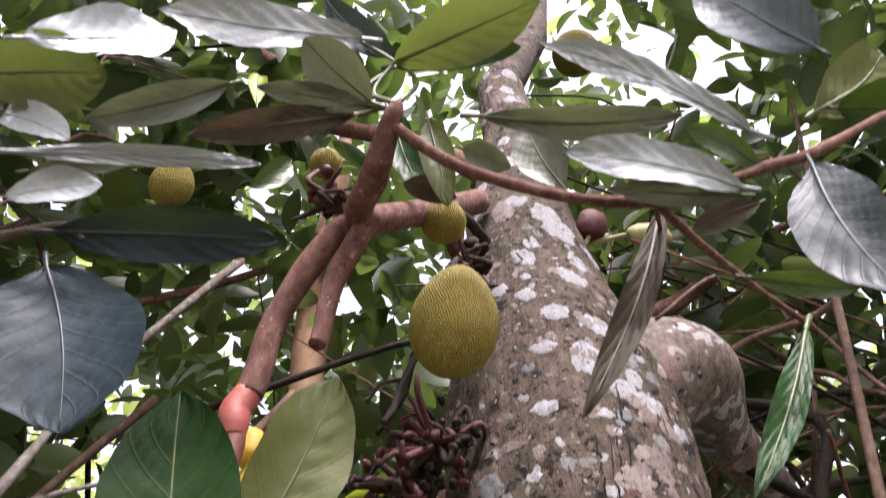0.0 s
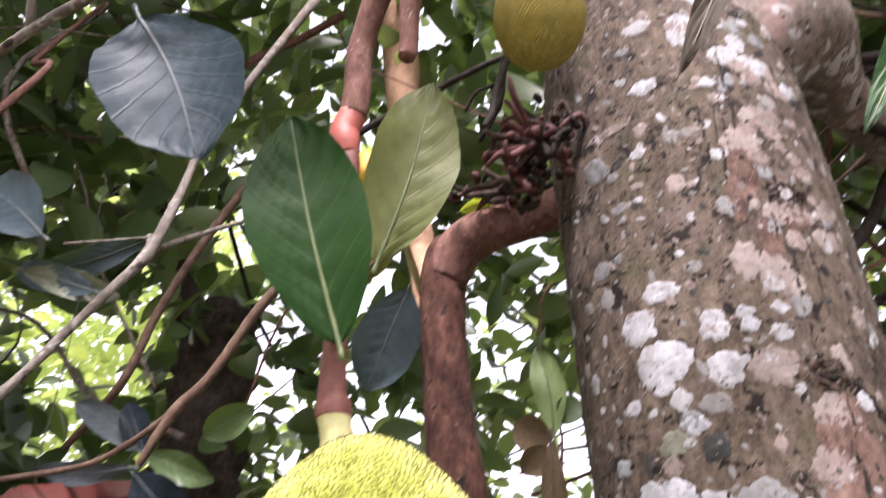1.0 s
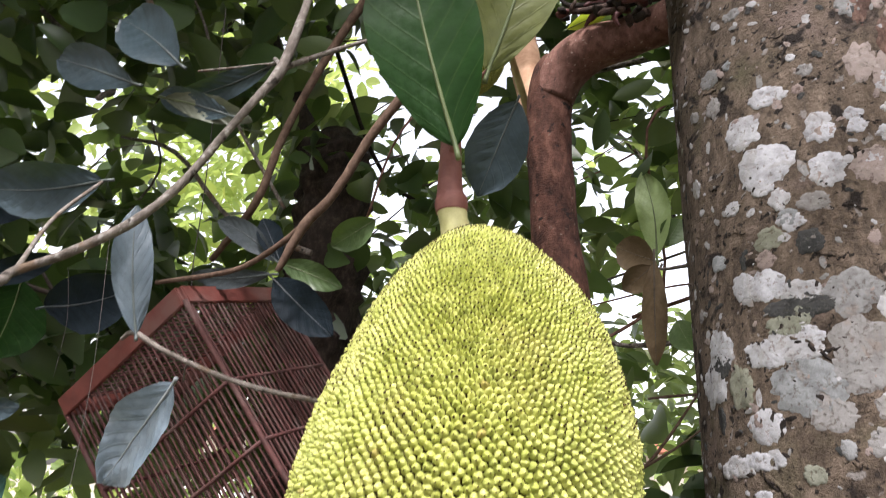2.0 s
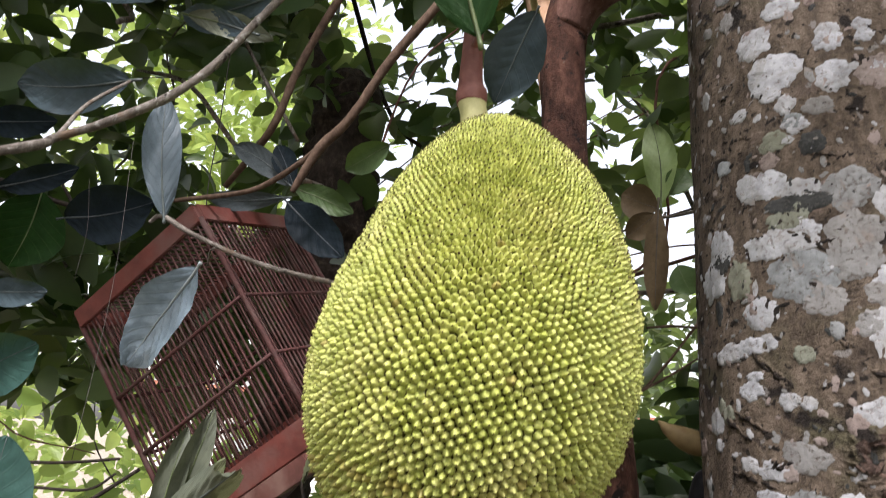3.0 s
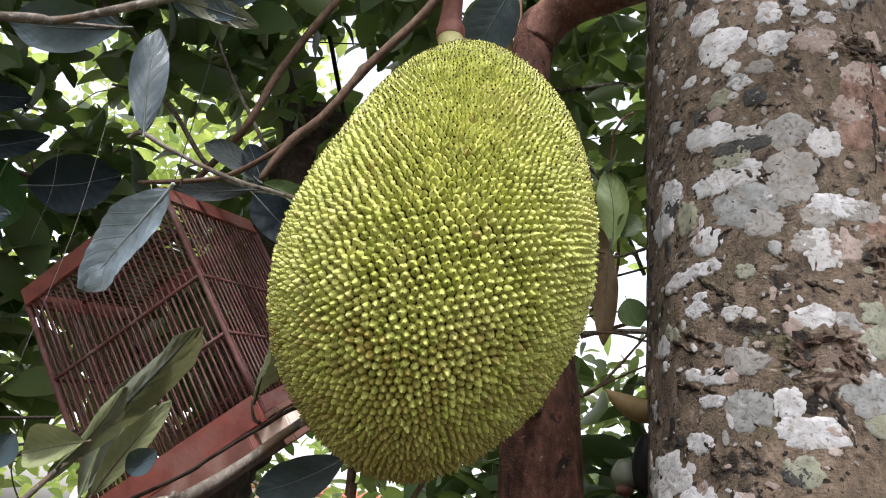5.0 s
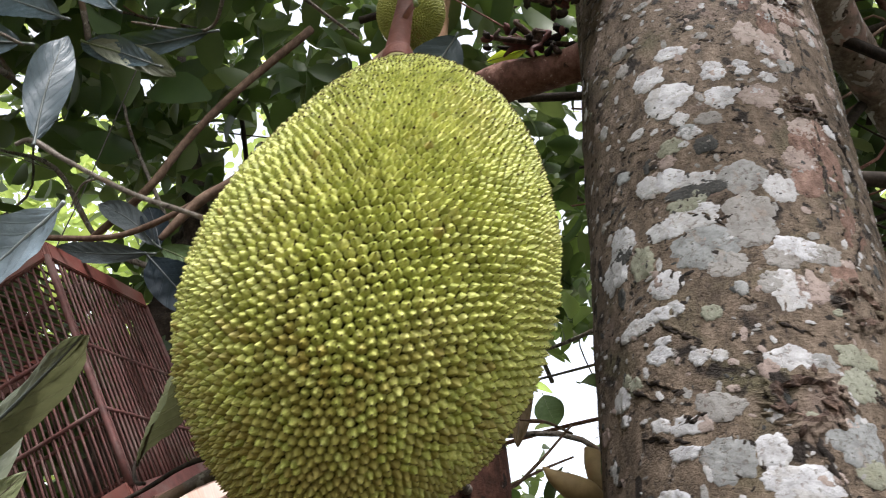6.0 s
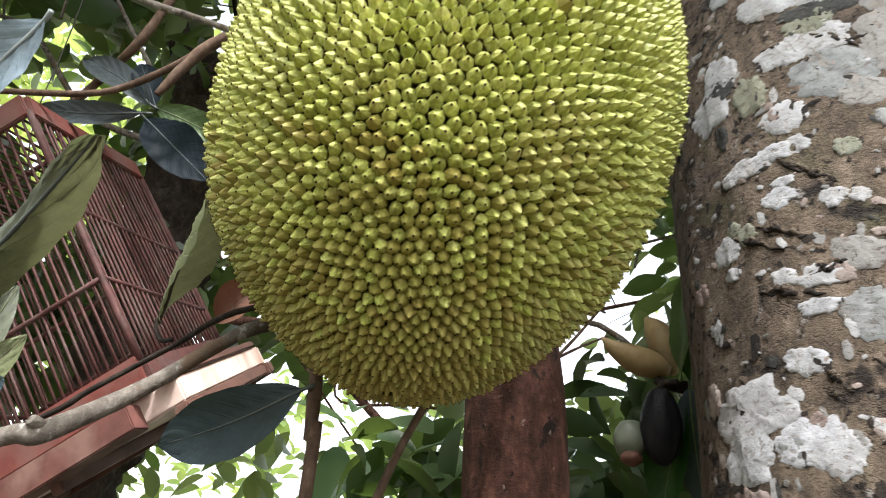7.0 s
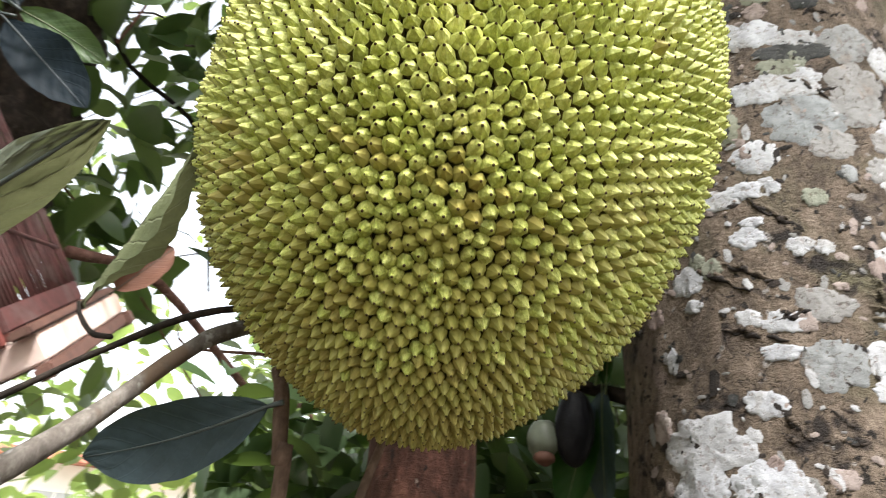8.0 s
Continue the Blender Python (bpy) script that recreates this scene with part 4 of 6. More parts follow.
def jackfruit(name, bottom, axis, height, radius, cell, tall, label, a=0.878, b=0.568, group="", spine_mat=None, loose=0, seed=1, tip_mat=None, flat=1.0, bend=(0, 0, 0, 0)):
    """cell(u): spine spacing by height, u from 0 at the bottom; tall: spine height per spacing."""
    spine_mat = spine_mat or SPINE
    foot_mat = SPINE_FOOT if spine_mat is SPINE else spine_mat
    fruit = thing(name, bottom, label, "jackfruit", group)
    zax = Vector(axis).normalized()
    xax = Vector((1, 0, 0)) - zax * zax.x
    xax.normalize()
    rot = Matrix((xax, zax.cross(xax), zax)).transposed()
    rnd = random.Random(seed)

    def body(u, w, lump=1.0, sunk=0.0):
        r = radius * egg_radius(u, a, b)
        k = 1 - sunk + lump * 0.010 * noise.noise(Vector((math.cos(w) * 1.2, math.sin(w) * 1.2, u * 2.6 + seed)))
        f1, f2 = 4 * u * (1 - u), 8 * u * (1 - u) * (1 - 2 * u)
        return Vector((r * k * math.cos(w) + f1 * bend[0] + f2 * bend[2], flat * r * k * math.sin(w) + f1 * bend[1] + f2 * bend[3], u * height))

    bm = bmesh.new()
    rr = []
    for j in range(49):
        u = 0.5 - 0.5 * math.cos(math.pi * (0.006 + 0.988 * j / 48))
        rr.append([bm.verts.new(body(u, 2 * math.pi * i / 64, sunk=0.012)) for i in range(64)])
    for p, q in zip(rr, rr[1:]):
        for i in range(64):
            bm.faces.new((p[i], p[(i + 1) % 64], q[(i + 1) % 64], q[i]))
    bm.faces.new(rr[0][::-1])
    bm.faces.new(rr[-1])
    flesh = part("rind", bm, GROOVE if spine_mat is SPINE else spine_mat, fruit, "olive rind between the spines, groove shade painted in on the big fruit")
    flesh.matrix_basis = rot.to_4x4()
    # spiral of spines, one per cell of surface
    us, ss = np.linspace(0.0005, 0.9995, 4000), []
    rs = np.array([radius * egg_radius(u, a, b) for u in us])
    ds = np.hypot(np.gradient(rs), np.gradient(us * height))
    dens = 2 * np.pi * rs * ds / np.array([0.90 * cell(u) ** 2 for u in us])
    cum = np.cumsum(dens)
    count = int(cum[-1])
    places = np.zeros((count, 2))
    for i in range(count):
        u = float(np.interp(i + 0.5, cum, us))
        sp_ = cell(u) / max(0.02, radius * egg_radius(u, a, b))
        places[i] = (min(0.9985, max(0.0015, u + rnd.uniform(-0.35, 0.35) * cell(u) / height)), i * 2.399963 + rnd.uniform(-0.45, 0.45) * sp_)
    if loose:
        for _ in range(loose):
            rr_ = np.interp(places[:, 0], us, rs)
            xyz = np.stack([rr_ * np.cos(places[:, 1]), rr_ * np.sin(places[:, 1]), places[:, 0] * height], 1)
            cl = np.array([cell(u) for u in places[:, 0]])
            push = np.zeros_like(xyz)
            kd = kdtree.KDTree(count)
            for k, q in enumerate(xyz):
                kd.insert(q, k)
            kd.balance()
            near = np.array([[k for _, k, _ in kd.find_n(q, 8)][1:] for q in xyz])
            d = xyz[:, None] - xyz[near]
            q = np.sqrt((d ** 2).sum(2)) + 1e-9
            push = (d / q[..., None] * np.clip(1 - q / (1.25 * cl[:, None]), 0, None)[..., None]).sum(1)
            push *= 0.30 * cl[:, None]
            tang = np.stack([-np.sin(places[:, 1]), np.cos(places[:, 1])], 1)
            places[:, 1] += (push[:, :2] * tang).sum(1) / np.maximum(rr_, 0.004)
            radial = np.stack([np.cos(places[:, 1]), np.sin(places[:, 1])], 1)
            slope = np.interp(places[:, 0], us, np.gradient(rs, us)) / height
            places[:, 0] = np.clip(places[:, 0] + (push[:, 2] + (push[:, :2] * radial).sum(1) * slope) / (1 + slope ** 2) / height, 0.0012, 0.9988)
    all_v, all_f, mats, offset, single = [], [], [], 0, []
    for i in range(count):
        u, w = float(places[i, 0]), float(places[i, 1])
        o = body(u, w)
        e = 0.004
        tu = (body(min(0.999, u + e), w) - body(max(0.001, u - e), w)).normalized()
        tw = (body(u, w + e) - body(u, w - e)).normalized()
        nrm = tw.cross(tu).normalized()
        tw = tu.cross(nrm)
        s = cell(u) * rnd.uniform(0.99, 1.13)
        hgt = s * tall(u) * rnd.uniform(0.82, 1.16)
        tpl, fcs = TEMPLATES[rnd.randrange(14)]
        mt = Matrix((tu * s, tw * s, nrm * hgt)).transposed()
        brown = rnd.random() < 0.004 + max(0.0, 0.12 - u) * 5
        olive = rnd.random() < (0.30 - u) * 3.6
        if spine_mat is SPINE and len(single) < 300 and 0.26 < u < 0.60 and (rot @ nrm).dot(Vector((-0.1, -1, -0.1))) > 0.72:
            single.append((rnd.randrange(14), Matrix.Translation(o) @ mt.to_4x4()))
            continue
        mtx = np.array(mt)
        pts = tpl @ mtx.T + np.array(o)
        all_v.append(pts)
        dark_ = DARK_FROM - SIDES if u > 0.58 and rnd.random() < 1.6 * (u - 0.5) else DARK_FROM if rnd.random() < 0.8 else DARK_FROM + SIDES
        for k, fc in enumerate(fcs):
            all_f.append(tuple(x + offset for x in fc))
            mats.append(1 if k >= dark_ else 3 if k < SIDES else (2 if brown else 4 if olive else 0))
        offset += len(pts)
    if single:
        shared = []
        for tpl, fcs in TEMPLATES:
            me = bpy.data.meshes.new("spine")
            me.from_pydata(tpl.tolist(), [], fcs)
            for m_ in (spine_mat, tip_mat or TIP, foot_mat):
                me.materials.append(m_)
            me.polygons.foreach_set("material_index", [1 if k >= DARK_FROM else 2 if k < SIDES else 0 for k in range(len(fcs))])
            shared.append(me)
        for k, m_ in single:
            ob = new("spine", shared[k])
            ob.parent, ob.matrix_basis = fruit, rot.to_4x4() @ m_
    me = bpy.data.meshes.new("spine_cover")
    me.from_pydata(np.concatenate(all_v).tolist(), [], all_f)
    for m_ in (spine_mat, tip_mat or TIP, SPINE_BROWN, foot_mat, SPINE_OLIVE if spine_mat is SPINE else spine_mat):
        me.materials.append(m_)
    me.polygons.foreach_set("material_index", mats)
    sp = new("spine_cover", me)
    sp.parent, sp.matrix_basis = fruit, rot.to_4x4()
    tagged(sp, "crowded yellow-green pointed spines with dark tips", kind="stuff")
    return fruit


BIG_AXIS = Vector((0.0700, -0.0597, 1.0)).normalized()
BIG_FOOT = Vector((-0.2156, 0.5423, 1.2575)) + BIG_AXIS * 0.004
big = jackfruit("jackfruit", BIG_FOOT, BIG_AXIS, 0.4336, 0.1447,
                lambda u: float(np.interp(u, [0, 0.06, 0.2, 0.42, 0.60, 0.76, 0.88, 1], [0.0056, 0.0065, 0.0076, 0.0079, 0.0064, 0.0050, 0.0044, 0.0041])),
                lambda u: float(np.interp(u, [0, 0.3, 0.55, 0.8, 1], [1.08, 0.88, 0.84, 0.84, 0.90])), "large ripe yellow-green jackfruit hanging on its stalk", 0, loose=26, flat=0.93, bend=(0.0045, 0.0014, -0.0090, 0.0041))
stalk = tube_bm([(-0.209, 0.518, 1.668, 0.0165), (-0.212, 0.515, 1.690, 0.0150), (-0.215, 0.513, 1.704, 0.0138), (-0.217, 0.512, 1.715, 0.0150)], 16, 6, 0.04)
wpart("stalk", stalk, STALK_GREEN, big, "pale green stalk foot")
wpart("stalk", tube_bm([(-0.217, 0.512, 1.711, 0.0150), (-0.218, 0.512, 1.722, 0.0158), (-0.220, 0.512, 1.738, 0.0118), (-0.222, 0.512, 1.80, 0.0098), (-0.221, 0.508, 1.88, 0.0095), (-0.219, 0.503, 1.96, 0.0105),
                        (-0.221, 0.500, 1.985, 0.0110)], 16, 6, 0.05), STALK_RED, big, "reddish-brown stalk with swollen joints")
wpart("stalk_joint", tube_bm([(-0.221, 0.500, 1.980, 0.0108), (-0.224, 0.498, 1.996, 0.0150), (-0.226, 0.498, 2.010, 0.0158), (-0.219, 0.497, 2.030, 0.0148)], 16, 6, 0.06), JOINT_RED, big, "swollen coral-red joint where the stalk meets the branch")

SMALL = (  # centre, half length, radius
    ((-0.021, 0.50, 2.165), 0.082, 0.049, "young olive-yellow jackfruit hanging against the trunk"),
    ((-0.035, 0.52, 2.372), 0.034, 0.030, "half-grown yellow jackfruit under a dry leaf"),
    ((-0.220, 0.52, 2.50), 0.026, 0.024, "tiny yellowish jackfruit on a dark cluster"),
    ((-0.56, 0.72, 2.72), 0.060, 0.040, "round yellow-green jackfruit among leaves"),
    ((0.335, 0.72, 2.92), 0.050, 0.040, "pale green jackfruit high among the leaves"),
    ((0.355, 0.9, 3.85), 0.090, 0.075, "round green jackfruit high in the crown"))
for i, (c_, hl_, r_, lab_) in enumerate(SMALL):
    jackfruit("young_jackfruit", (c_[0], c_[1], c_[2] - hl_), (0.06 * (-1) ** i, 0.03, 1), 2 * hl_, r_, lambda u: 0.0036, lambda u: 0.40, lab_, 0.74, 0.62, "young jackfruits", SPINE_YOUNG, loose=9, seed=20 + i, tip_mat=SPINE_YOUNG)

for pts_, lab_ in ((((-0.005, 0.60, 2.36, 0.005), (-0.015, 0.54, 2.31, 0.004), (-0.020, 0.51, 2.265, 0.0045), (-0.022, 0.502, 2.242, 0.006)), "thin dark stalk of a young fruit"),
                   (((0.03, 0.64, 2.48, 0.010), (0.0, 0.58, 2.45, 0.008), (-0.03, 0.525, 2.405, 0.007)), "short stalk on the trunk")):
    st = thing("fruit_stalk", pts_[0][:3], lab_, "stalk")
    wpart("stalk", tube_bm(pts_, 10, 6, 0.08), TWIG_DARK, st)

# male flower heads and buds high on the trunk
for c_, r_, ax_, mt_, lab_ in (((0.325, 0.70, 2.60), (0.022, 0.022, 0.042), (1, 0.1, 0.1), STALK_GREEN, "pale green oblong flower head"),
                               ((0.225, 0.70, 2.62), (0.028, 0.028, 0.034), (0.2, 0, 1), BUD, "brown round flower head on the trunk")):
    hd = thing("flower_spike", c_, lab_, "flower spike")
    ob = part("head", ellipsoid_bm(r_, 18, 12, 0.12, 3), mt_, hd)
    ob.matrix_basis = Vector(ax_).normalized().to_track_quat("Z", "Y").to_matrix().to_4x4()
    wpart("stem", tube_bm([(*(Vector(c_) - Vector(ax_).normalized() * r_[2] * 0.8), 0.004), (*(Vector(c_) - Vector(ax_).normalized() * (r_[2] + 0.05) + Vector((-0.02, 0.03, 0))), 0.005)], 8, 4, 0.05), STALK_GREEN, hd)


def bud_cluster(at, spread, count, seed, label, mats, size=0.012):
    """A tangle of short stubs and scaly buds on old fruiting wood."""
    rnd = random.Random(seed)
    cl = thing("bud_cluster", at, label, "bud cluster")
    for i in range(count):
        p = Vector(at) + Vector((rnd.gauss(0, 1) * spread[0], rnd.gauss(0, 1) * spread[1], rnd.gauss(0, 1) * spread[2]))
        if i % 2:
            b_ = ellipsoid_bm((size * rnd.uniform(0.5, 1), size * rnd.uniform(0.5, 1), size * rnd.uniform(0.8, 1.6)), 10, 7, 0.4, i)
            ob = part("bud", b_, rnd.choice(mats), cl)
            ob.matrix_basis = Matrix.Translation(p - Vector(at)) @ Euler((rnd.uniform(0, 3), rnd.uniform(0, 3), 0)).to_matrix().to_4x4()
        else:
            d = Vector((rnd.uniform(-1, 0.3), rnd.uniform(-0.6, 0.6), rnd.uniform(-0.6, 1))).normalized() * rnd.uniform(1.5, 3.5) * size
            wpart("stub", tube_bm([(*Vector(at), 0.006), (*(p * 0.5 + Vector(at) * 0.5), 0.005), (*p, 0.0045), (*(p + d), 0.002)], 7, 4, 0.15, freq=60), rnd.choice(mats), cl)
    return cl


bud_cluster((-0.03, 0.66, 2.10), (0.027, 0.02, 0.024), 70, 3, "dark reddish tangle of old flower stubs on the trunk", (BUD, BARK_DARK, BUD, TWIG_DARK), 0.007)
bud_cluster((0.005, 0.60, 2.36), (0.02, 0.02, 0.05), 22, 4, "dark dry flower stubs above the young fruit", (BARK_DARK, BUD))
bud_cluster((-0.19, 0.52, 2.40), (0.022, 0.015, 0.018), 18, 6, "dark knobbly bud cluster on the branch", (BUD, BARK_DARK))
bud_cluster((-0.070, 0.855, 2.170), (0.045, 0.014, 0.022), 44, 7, "dry dark flower stubs on the elbow of the slim trunk", (BARK_DARK, BUD, CRACK), 0.008)

bud_cluster((-0.062, 0.668, 2.06), (0.022, 0.02, 0.03), 30, 12, "dark hanging tangle of dried flower stalks", (BUD, TWIG_DARK, BARK_DARK), 0.008)
dry = thing("dried_stalks", (-0.056, 0.66, 2.24), "dark dried flower stalks hanging by the trunk", "stalk")
for pts_ in (((-0.03, 0.66, 2.26, 0.006), (-0.056, 0.64, 2.239, 0.005), (-0.075, 0.62, 2.167, 0.004), (-0.083, 0.61, 2.113, 0.0045), (-0.091, 0.60, 2.084, 0.003)),
             ((-0.04, 0.67, 2.26, 0.005), (-0.064, 0.65, 2.245, 0.005), (-0.076, 0.66, 2.175, 0.0045), (-0.103, 0.66, 2.113, 0.003)),
             ((-0.075, 0.62, 2.167, 0.003), (-0.10, 0.61, 2.15, 0.0025), (-0.115, 0.61, 2.12, 0.002))):
    wpart("stalk", tube_bm(pts_, 8, 6, 0.2, freq=70), TWIG_DARK, dry)
leaf_at(slim, (-0.164, 0.90, 2.171), (-0.098, 0.88, 2.184), 0.024, (0, -0.7, -0.6), [LEAF_LIME, RIB], 71, label="small lime leaf")
jackfruit("young_jackfruit", (-0.256, 0.655, 1.925), (0.05, 0.02, 1), 0.118, 0.0455, lambda u: 0.0038, lambda u: 0.55, "young yellow-green jackfruit hanging behind the stalk", 0.9, 0.6, "young jackfruits", SPINE_HALF, loose=4, seed=31, tip_mat=TIP)
yb = thing("flower_sheath", (-0.238, 0.62, 2.055), "split orange-yellow flower sheath over a young fruit", "sheath")
for c_, r_ in (((0.0, 0.0, 0.0), (0.017, 0.014, 0.024)), ((0.006, 0.01, -0.036), (0.016, 0.014, 0.022))):
    part("sheath", ellipsoid_bm(r_, 16, 12, 0.25, 3), SHEATH_ORANGE, yb).matrix_basis = Matrix.Translation(c_)
wpart("stem", tube_bm([(-0.252, 0.657, 2.035, 0.007), (-0.245, 0.655, 2.075, 0.006), (-0.245, 0.72, 2.12, 0.006), (-0.25, 0.86, 2.12, 0.006), (-0.24, 1.04, 2.06, 0.007)], 8, 5, 0.1), STALK_GREEN, yb)

# ---- twigs and their leaves, nearest first ----
def twig(name, at, label, limbs, mat, sides=8):
    tw = thing(name, at, label, "twig")
    for k, pts_ in enumerate(limbs):
        wpart("stem", tube_bm(pts_, sides, 6, 0.10, freq=45), mat, tw)
    return tw


WHORL = (
    (-0.121, 0.3, 2.281, -0.191, 0.24, 2.297, 0.057, 0.16, -0.42, -0.89),
    (-0.103, 0.3, 2.384, 0.058, 0.22, 2.393, 0.076, -0.01, -0.38, -0.93),
    (-0.106, 0.32, 2.412, 0.049, 0.3, 2.444, 0.044, 0, -0.41, -0.91),
    (-0.001, 0.3, 2.261, 0.205, 0.28, 2.248, 0.038, -0.16, -0.46, -0.87),
    (-0.15, 0.3, 2.437, -0.383, 0.25, 2.406, 0.071, 0.25, -0.86, -0.44),
    (-0.216, 0.3, 2.576, -0.113, 0.3, 2.416, 0.047, 0.14, -0.37, -0.92),
    (-0.144, 0.32, 2.283, -0.272, 0.28, 2.157, 0.037, 0.23, -0.48, -0.84),
    (-0.119, 0.31, 2.287, -0.229, 0.27, 2.242, 0.028, 0.18, -0.45, -0.87),)
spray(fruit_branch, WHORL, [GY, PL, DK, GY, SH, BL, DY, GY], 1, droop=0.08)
for row_ in (WHORL[0], WHORL[1], WHORL[2], WHORL[4], WHORL[6], WHORL[7]):
    b_, t_ = Vector(row_[0:3]), Vector(row_[3:6])
    o_ = Vector((-0.0905, 0.295, 2.268))
    k_ = o_.lerp(b_, 0.5) - (t_ - b_).normalized() * 0.25 * (b_ - o_).length
    wpart("leaf_stalk", tube_bm([(*o_, 0.0035), (*k_, 0.0024), (*b_, 0.0022), (*(b_ + (t_ - b_) * 0.08), 0.0012)], 8, 5, 0.05), RIB, fruit_branch)
WHORL_LOW = (
    (-0.059, 0.36, 2.345, -0.033, 0.36, 2.197, 0.039, 0.02, -0.52, -0.85),
    (-0.084, 0.4, 2.274, -0.024, 0.4, 2.25, 0.031, 0.03, -0.56, -0.83),
    (-0.016, 0.38, 2.327, 0.037, 0.38, 2.291, 0.034, -0.04, -0.52, -0.85),
    (-0.351, 0.5, 2.62, -0.382, 0.5, 2.765, 0.033, 0.26, -0.44, -0.86),
    (-0.307, 0.5, 2.39, -0.262, 0.5, 2.475, 0.037, 0.24, -0.54, -0.81),
    (-0.354, 0.4, 2.501, -0.478, 0.38, 2.352, 0.051, 0.37, -0.44, -0.82),
    (-0.117, 0.45, 2.536, -0.067, 0.45, 2.344, 0.044, 0.06, -0.51, -0.86),)
spray(fruit_branch, WHORL_LOW, [PL, DY, GY, LM, MD, GY, DK], 2, droop=0.12, cup=0.25)

t_right = twig("leafy_twig", (0.10, 0.33, 2.15), "reddish twig with broad leaves crossing before the trunk",
               [[(-0.097, 0.31, 2.251, 0.0075), (-0.034, 0.32, 2.199, 0.0065), (0.029, 0.33, 2.179, 0.006), (0.101, 0.33, 2.158, 0.0058), (0.173, 0.33, 2.159, 0.006), (0.217, 0.32, 2.166, 0.005)],
                [(0.186, 0.33, 2.168, 0.005), (0.25, 0.32, 2.189, 0.0055), (0.307, 0.32, 2.226, 0.006), (0.358, 0.32, 2.254, 0.0065), (0.481, 0.32, 2.355, 0.005)],
                [(0.180, 0.335, 2.155, 0.005), (0.246, 0.4, 2.179, 0.0045), (0.347, 0.5, 2.236, 0.004), (0.465, 0.6, 2.278, 0.004)],
                [(0.173, 0.33, 2.159, 0.003), (0.185, 0.36, 2.18, 0.0025), (0.203, 0.40, 2.205, 0.002)]], BARK_RED)
LEAVES_RIGHT = (
    (0.282, 0.3, 2.254, 0.068, 0.26, 2.377, 0.041, -0.23, -0.88, -0.41),
    (0.243, 0.3, 2.144, 0.077, 0.27, 2.149, 0.051, -0.24, -0.91, -0.34),
    (0.247, 0.31, 2.15, 0.118, 0.29, 2.118, 0.025, -0.29, -0.53, -0.8),
    (0.094, 0.36, 2.219, 0.054, 0.34, 2.328, 0.057, -0.12, -0.51, -0.85),
    (0.393, 0.33, 2.358, 0.581, 0.33, 2.578, 0.091, -0.46, -0.36, -0.81),
    (0.435, 0.33, 2.384, 0.551, 0.33, 2.397, 0.074, -0.49, -0.38, -0.78),
    (0.348, 0.32, 2.225, 0.334, 0.3, 2.015, 0.081, -0.48, -0.5, -0.72),
    (0.375, 0.25, 2.36, 0.269, 0.22, 2.501, 0.103, -0.36, -0.83, -0.44),
    (0.356, 0.4, 2.346, 0.283, 0.4, 2.445, 0.036, -0.34, -0.47, -0.82),)
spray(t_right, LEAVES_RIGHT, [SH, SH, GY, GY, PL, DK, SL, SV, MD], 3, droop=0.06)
LEAVES_RIGHT_LOW = (
    (0.207, 0.4, 2.243, 0.092, 0.385, 1.948, 0.033, -0.24, -0.64, -0.73),
    (0.414, 0.55, 2.215, 0.268, 0.5, 1.959, 0.035, -0.42, -0.68, -0.6),
    (0.307, 0.45, 2.197, 0.43, 0.45, 2.187, 0.03, -0.43, -0.58, -0.69),
    (0.401, 0.5, 2.419, 0.297, 0.5, 2.345, 0.041, -0.35, -0.54, -0.77),)
spray(t_right, LEAVES_RIGHT_LOW, [DY, DK, MD, DY], 4, droop=0.05)

t_left = twig("leafy_twig", (-0.35, 0.3, 2.05), "grey twig with large blue-green leaves",
              [[(-0.60, 0.36, 1.95, 0.006), (-0.47, 0.33, 2.02, 0.005), (-0.37, 0.32, 2.06, 0.004), (-0.345, 0.325, 2.05, 0.003)],
               [(-0.47, 0.33, 2.02, 0.004), (-0.45, 0.28, 2.10, 0.0035), (-0.43, 0.24, 2.16, 0.003)]], TWIG)
LEAVES_LEFT = (
    (-0.416, 0.2, 2.171, -0.334, 0.24, 2.318, 0.065, 0.41, -0.83, -0.37),
    (-0.458, 0.22, 2.142, -0.371, 0.25, 2.216, 0.077, 0.49, -0.39, -0.78),
    (-0.454, 0.26, 2.145, -0.368, 0.26, 2.113, 0.04, 0.46, -0.85, -0.27),
    (-0.391, 0.25, 2.067, -0.21, 0.3, 2.145, 0.020, 0.39, -0.5, -0.77),
    (-0.393, 0.28, 2.043, -0.327, 0.28, 2.073, 0.036, 0.42, -0.88, -0.23),
    (-0.415, 0.3, 2.114, -0.324, 0.3, 2.149, 0.021, 0.45, -0.49, -0.75),
    (-0.37, 0.32, 2.052, -0.19, 0.35, 2.094, 0.053, 0.36, -0.58, -0.73),
    (-0.36, 0.33, 2.012, -0.283, 0.33, 1.862, 0.116, 0.47, -0.65, -0.6),)
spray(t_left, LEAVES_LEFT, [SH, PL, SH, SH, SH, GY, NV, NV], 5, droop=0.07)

t_pair = twig("leaf_pair", (-0.21, 0.50, 1.80), "leafy shoot rising from the fruit stalk", [[(-0.222, 0.512, 1.77, 0.004), (-0.214, 0.50, 1.775, 0.0035), (-0.207, 0.497, 1.79, 0.0025)],
                                                                                 [(-0.222, 0.510, 1.80, 0.003), (-0.20, 0.50, 1.835, 0.0025), (-0.177, 0.498, 1.86, 0.002)]], STALK_RED)
